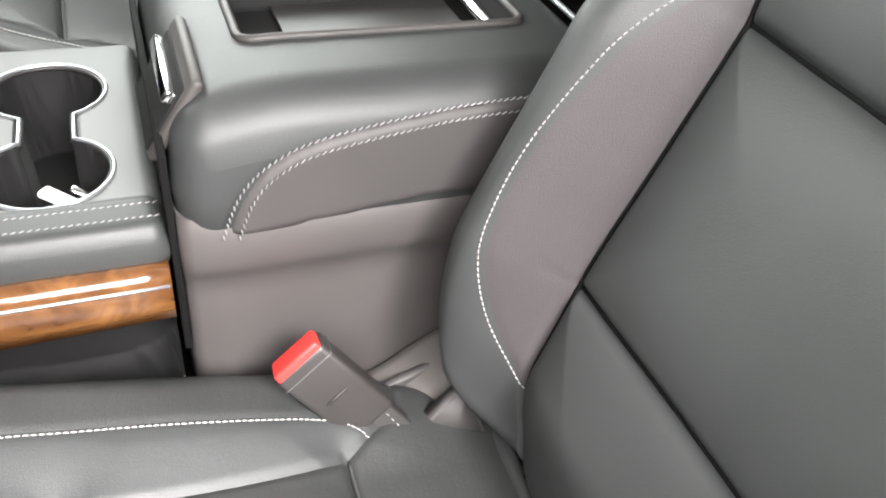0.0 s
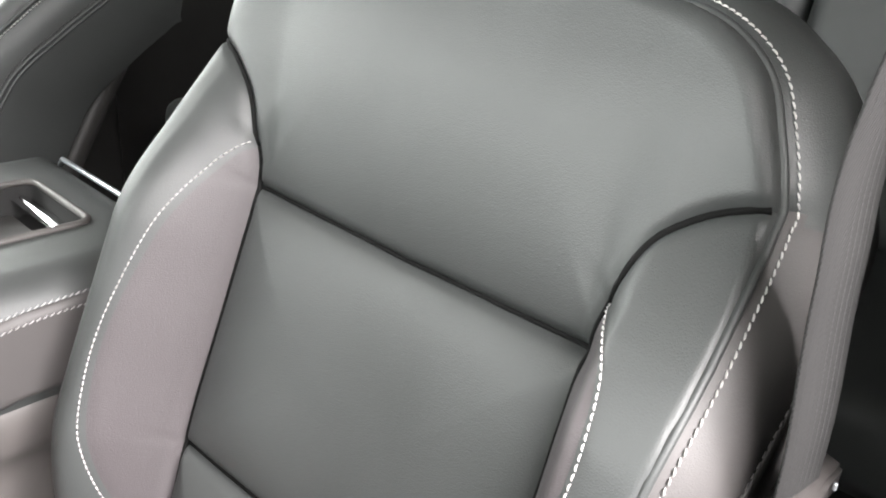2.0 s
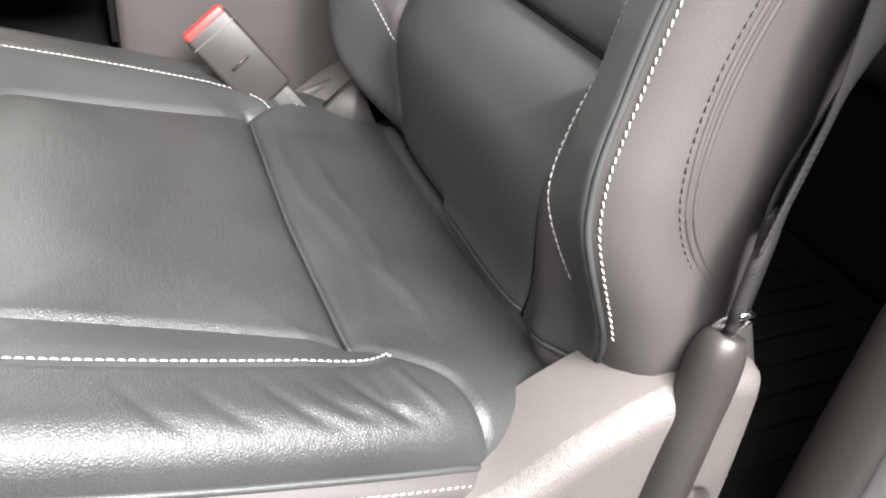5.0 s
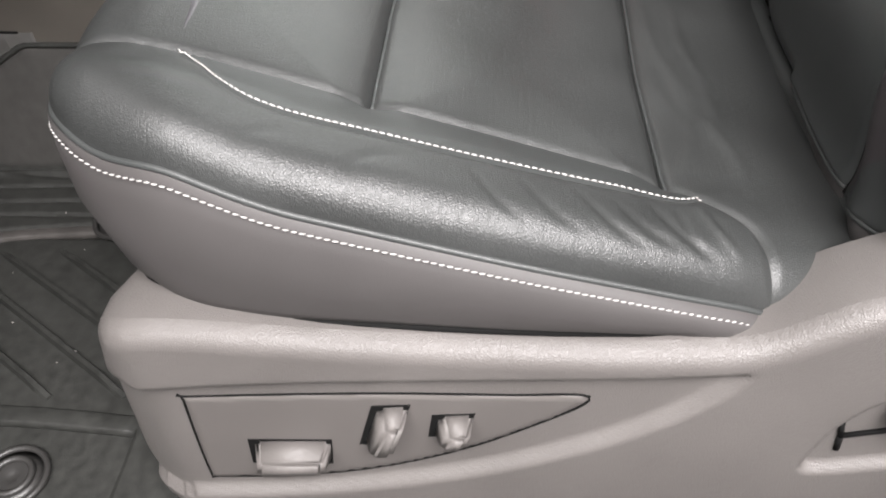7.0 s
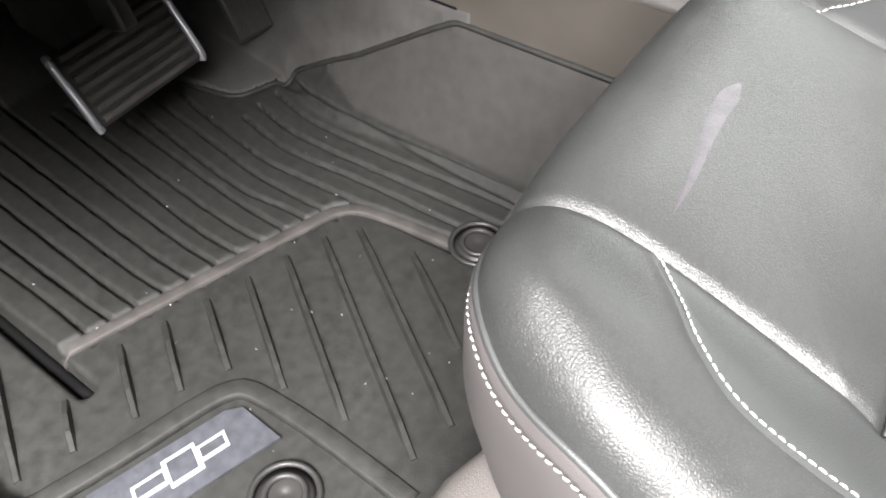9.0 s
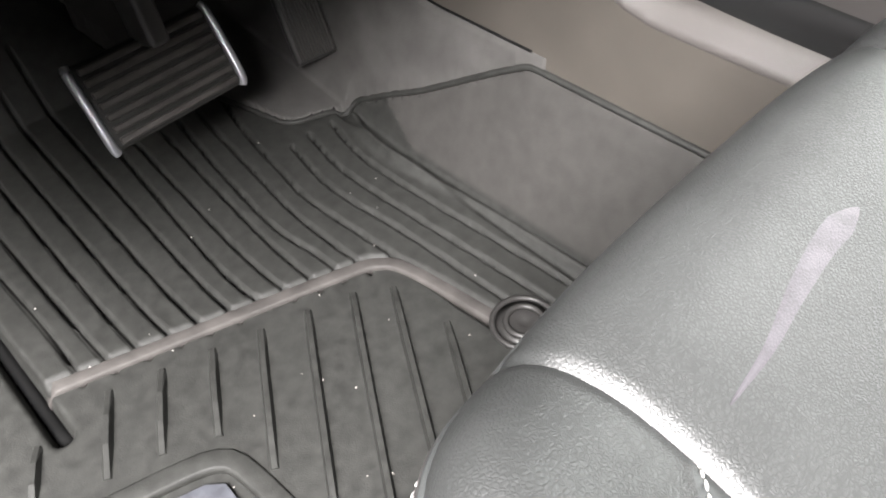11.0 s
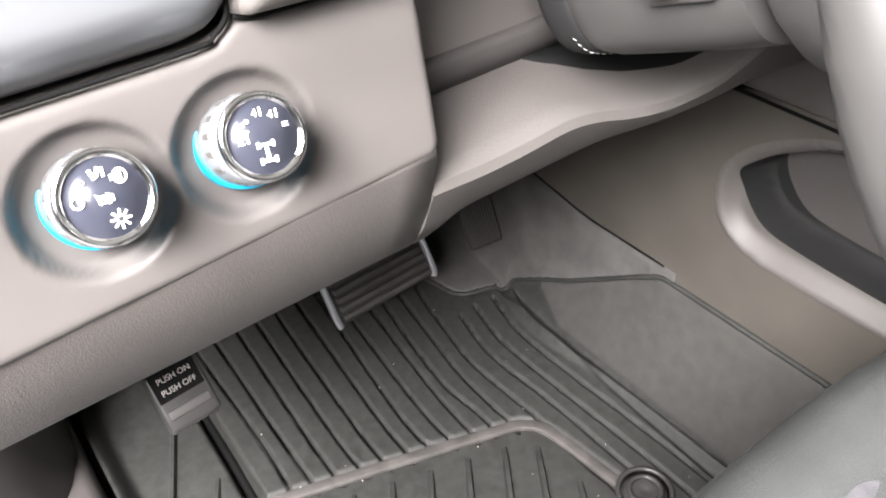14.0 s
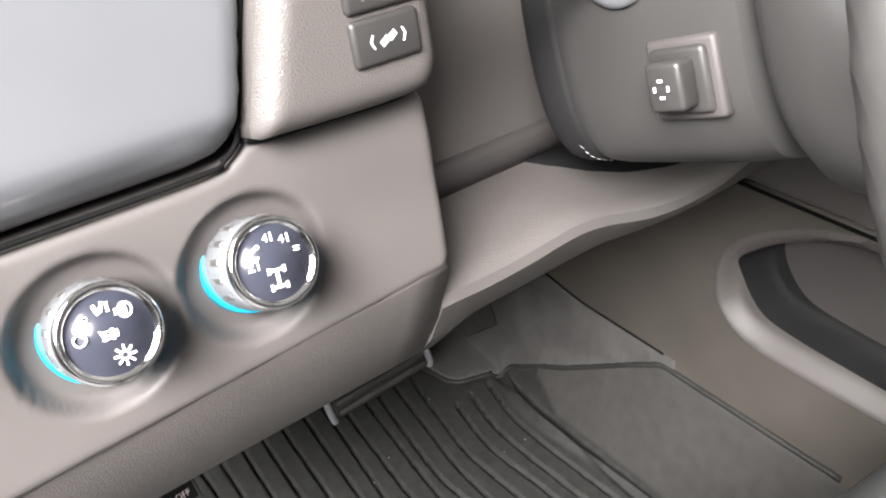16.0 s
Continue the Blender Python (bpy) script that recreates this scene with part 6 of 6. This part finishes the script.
def column():
    c = thing("steering_column", (0.0, 0.65, 0.72), "grey plastic steering column shroud with a tilt switch", "steering column")
    ax, up = Vector((0, -0.935, 0.355)), Vector((0, 0.355, 0.935))

    def sec(t, g=1.0):
        o = Vector((0.035, 0.712, 0.737)) + ax * t
        pts = spline(np.array([(-0.095, 0.06), (-0.100, 0.0), (-0.094, -0.040), (-0.07, -0.064), (0.0, -0.072), (0.07, -0.064), (0.095, -0.04), (0.10, 0.03), (0.08, 0.075), (0, 0.085), (-0.08, 0.078)]), 5, True)
        return [tuple(o + Vector((x * g, 0, 0)) + up * (z * g)) for x, z in pts]
    bm = bmesh.new()
    loft(bm, [sec(0.014, 0.955), sec(0.019, 0.985), sec(0.028, 1.0), sec(0.06), sec(0.115, 0.99), sec(0.138, 0.97), sec(0.142, 0.90)])
    sharp(part("shroud", bm, COLUMN, c), 50)
    bm = bmesh.new()
    loft(bm, [sec(-0.050, 0.55), sec(-0.030, 0.72), sec(-0.013, 0.93), sec(-0.009, 0.98), sec(-0.004, 0.99), sec(0.012, 0.985), sec(0.017, 0.965)])
    part("boot", bm, CUP, c, "soft dark boot behind the shroud")
    hem = sec(0.008, 0.987)[11:17]
    stitches("stitching", hem, np.array([-0.5, -0.3, -0.8]), c, GREY_THREAD, r=0.0004, length=0.0032, pitch=0.0056, slant=0.4)
    # tilt switch on the left face
    o = Vector((0.035, 0.712, 0.731)) + ax * 0.108 + Vector((-0.100, 0, 0)) - up * 0.004
    m = Matrix.Translation(o) @ Matrix((ax, up, Vector((-1, 0, 0)))).transposed().to_4x4()
    for (w, h, z0, z1, material, nm) in ((0.043, 0.042, -0.006, 0.0020, PLASTIC_MID, "switch_bezel"), (0.034, 0.034, 0.0, 0.006, PLASTIC_DARK, "switch_base"), (0.022, 0.025, 0.005, 0.018, PLASTIC_DARK, "switch_cap")):
        bm = bmesh.new()
        box(bm, (0, 0, (z0 + z1) / 2), (w, h, z1 - z0), 0.003)
        bmesh.ops.transform(bm, matrix=m, verts=bm.verts[:])
        part(nm, bm, material, c)
    f = m @ Matrix.Translation((0, 0, 0.0192))
    icon_bar(c, f, [(0.0042 * math.cos(a * math.tau / 4), 0.0042 * math.sin(a * math.tau / 4), 0.0028, 0.0014, a * 90 + 90) for a in range(4)])
    # stalk socket
    o2 = Vector((0.035, 0.712, 0.731)) + ax * 0.075 + Vector((-0.098, 0, 0)) + up * 0.062
    m2 = Matrix.Translation(o2) @ Matrix((ax, up, Vector((-1, 0, 0)))).transposed().to_4x4()
    bm = bmesh.new()
    disc(bm, m2, [(0.026, -0.004), (0.026, 0.003), (0.022, 0.006), (0.018, 0.003), (0.016, -0.003)], 32)
    part("stalk_socket", bm, SATIN, c, "satin ring round the stalk")
    bm = bmesh.new()
    tube(bm, [m2 @ Vector((0, 0, 0)), m2 @ Vector((0, 0.01, 0.05)), m2 @ Vector((0, 0.02, 0.12))], 0.008, 10)
    part("stalk", bm, PLASTIC_DARK, c)
    return c


column()


def steering_wheel():
    w = thing("steering_wheel", (0.05, 0.46, 0.80), "dark grey leather steering wheel", "steering wheel")
    ax, up = Vector((0, -0.906, 0.423)).normalized(), Vector((0, 0.423, 0.906)).normalized()
    o = Vector((0.05, 0.460, 0.800))
    X = Vector((1, 0, 0))
    bm = bmesh.new()
    tube(bm, [o + X * 0.20 * math.cos(a * math.tau / 64) + up * 0.20 * math.sin(a * math.tau / 64) for a in range(64)], 0.0165, 14, True)
    part("rim", bm, COLUMN, w)
    bm = bmesh.new()
    rings = []
    for t, g in ((0.150, 0.86), (0.152, 1.02), (0.165, 1.14), (0.190, 1.20), (0.215, 1.08)):
        c0 = Vector((0.035, 0.712, 0.737)) + Vector((0, -0.935, 0.355)) * t
        rings.append([c0 + X * (0.100 * g * math.copysign(abs(math.cos(a)) ** 0.75, math.cos(a))) + up * (0.078 * g * math.copysign(abs(math.sin(a)) ** 0.75, math.sin(a))) for a in (k * math.tau / 40 for k in range(40))])
    loft(bm, rings)
    part("hub_shell", bm, COLUMN, w, "dark plastic shell behind the wheel hub")
    for a0 in (0, 180, 250, 290):
        bm = bmesh.new()
        d = X * math.cos(radians(a0)) + up * math.sin(radians(a0))
        tube(bm, [o - ax * 0.02 + d * 0.05, o - ax * 0.012 + d * 0.12, o + d * 0.192], 0.014, 10)
        part("spoke", bm, PLASTIC_DARK, w)
    bm = bmesh.new()
    m = Matrix.Translation(o - ax * 0.02) @ Matrix((X, up, ax)).transposed().to_4x4()
    disc(bm, m, [(0.02, -0.05), (0.075, -0.045), (0.085, 0.0), (0.075, 0.02), (0.03, 0.028)], 32)
    part("hub", bm, PLASTIC_DARK, w)


steering_wheel()

# ---------------------------------------------------------------- rear of the cabin


def rear_bench():
    b = thing("rear_bench", (0.46, -1.0, 0.0), "black leather rear bench seat", "bench seat")
    for x in (-0.08, 0.46, 1.0):
        bm = bmesh.new()
        box(bm, (x, -0.97, 0.385), (0.535, 0.62, 0.13), 0.04, pose(0, 0, 0, 4, 0, 0), 5)
        part("cushion", bm, LEATHER, b)
        bm = bmesh.new()
        box(bm, (x, -1.36, 0.72), (0.535, 0.14, 0.66), 0.045, pose(0, 0, 0, 14, 0, 0), 5)
        part("backrest", bm, LEATHER, b)
    bm = bmesh.new()
    box(bm, (0.46, -1.05, 0.16), (1.5, 0.46, 0.31), 0.02)
    part("base", bm, PLASTIC_DARK, b)


rear_bench()


def rear_mat():
    m = thing("rear_floor_mat", (-0.1, -0.6, 0.0), "black ribbed rubber rear floor mat", "floor mat")
    bm = bmesh.new()
    box(bm, (0.0, -0.56, 0.0), (0.72, 0.52, 0.012), 0.004)
    part("mat_sheet", bm, RUBBER, m)
    for i in range(14):
        bm = bmesh.new()
        box(bm, (-0.31 + 0.045 * i, -0.56, 0.008), (0.007, 0.42, 0.006), 0.002)
        part("rib", bm, RUBBER, m)


rear_mat()


def far_door():
    d = thing("far_door_trim", (1.44, 0.2, 0.5), "dark door trim with a burl wood armrest strip", "door trim")
    bm = bmesh.new()
    box(bm, (1.445, 0.1, 0.50), (0.05, 1.5, 0.7), 0.02)
    part("panel", bm, PLASTIC_DARK, d)
    bm = bmesh.new()
    box(bm, (1.40, 0.1, 0.62), (0.08, 1.1, 0.05), 0.02)
    part("armrest", bm, LEATHER, d)
    bm = bmesh.new()
    box(bm, (1.405, 0.15, 0.70), (0.03, 0.9, 0.06), 0.012)
    part("wood_strip", bm, WOOD, d, "glossy burl wood strip")


far_door()

# the room outside the open door
wall_box("ground", (-3.0, 0.0, -0.62), (8.0, 9.0, 0.06), SHOWROOM, "pale workshop floor outside the open door", "floor", 0)
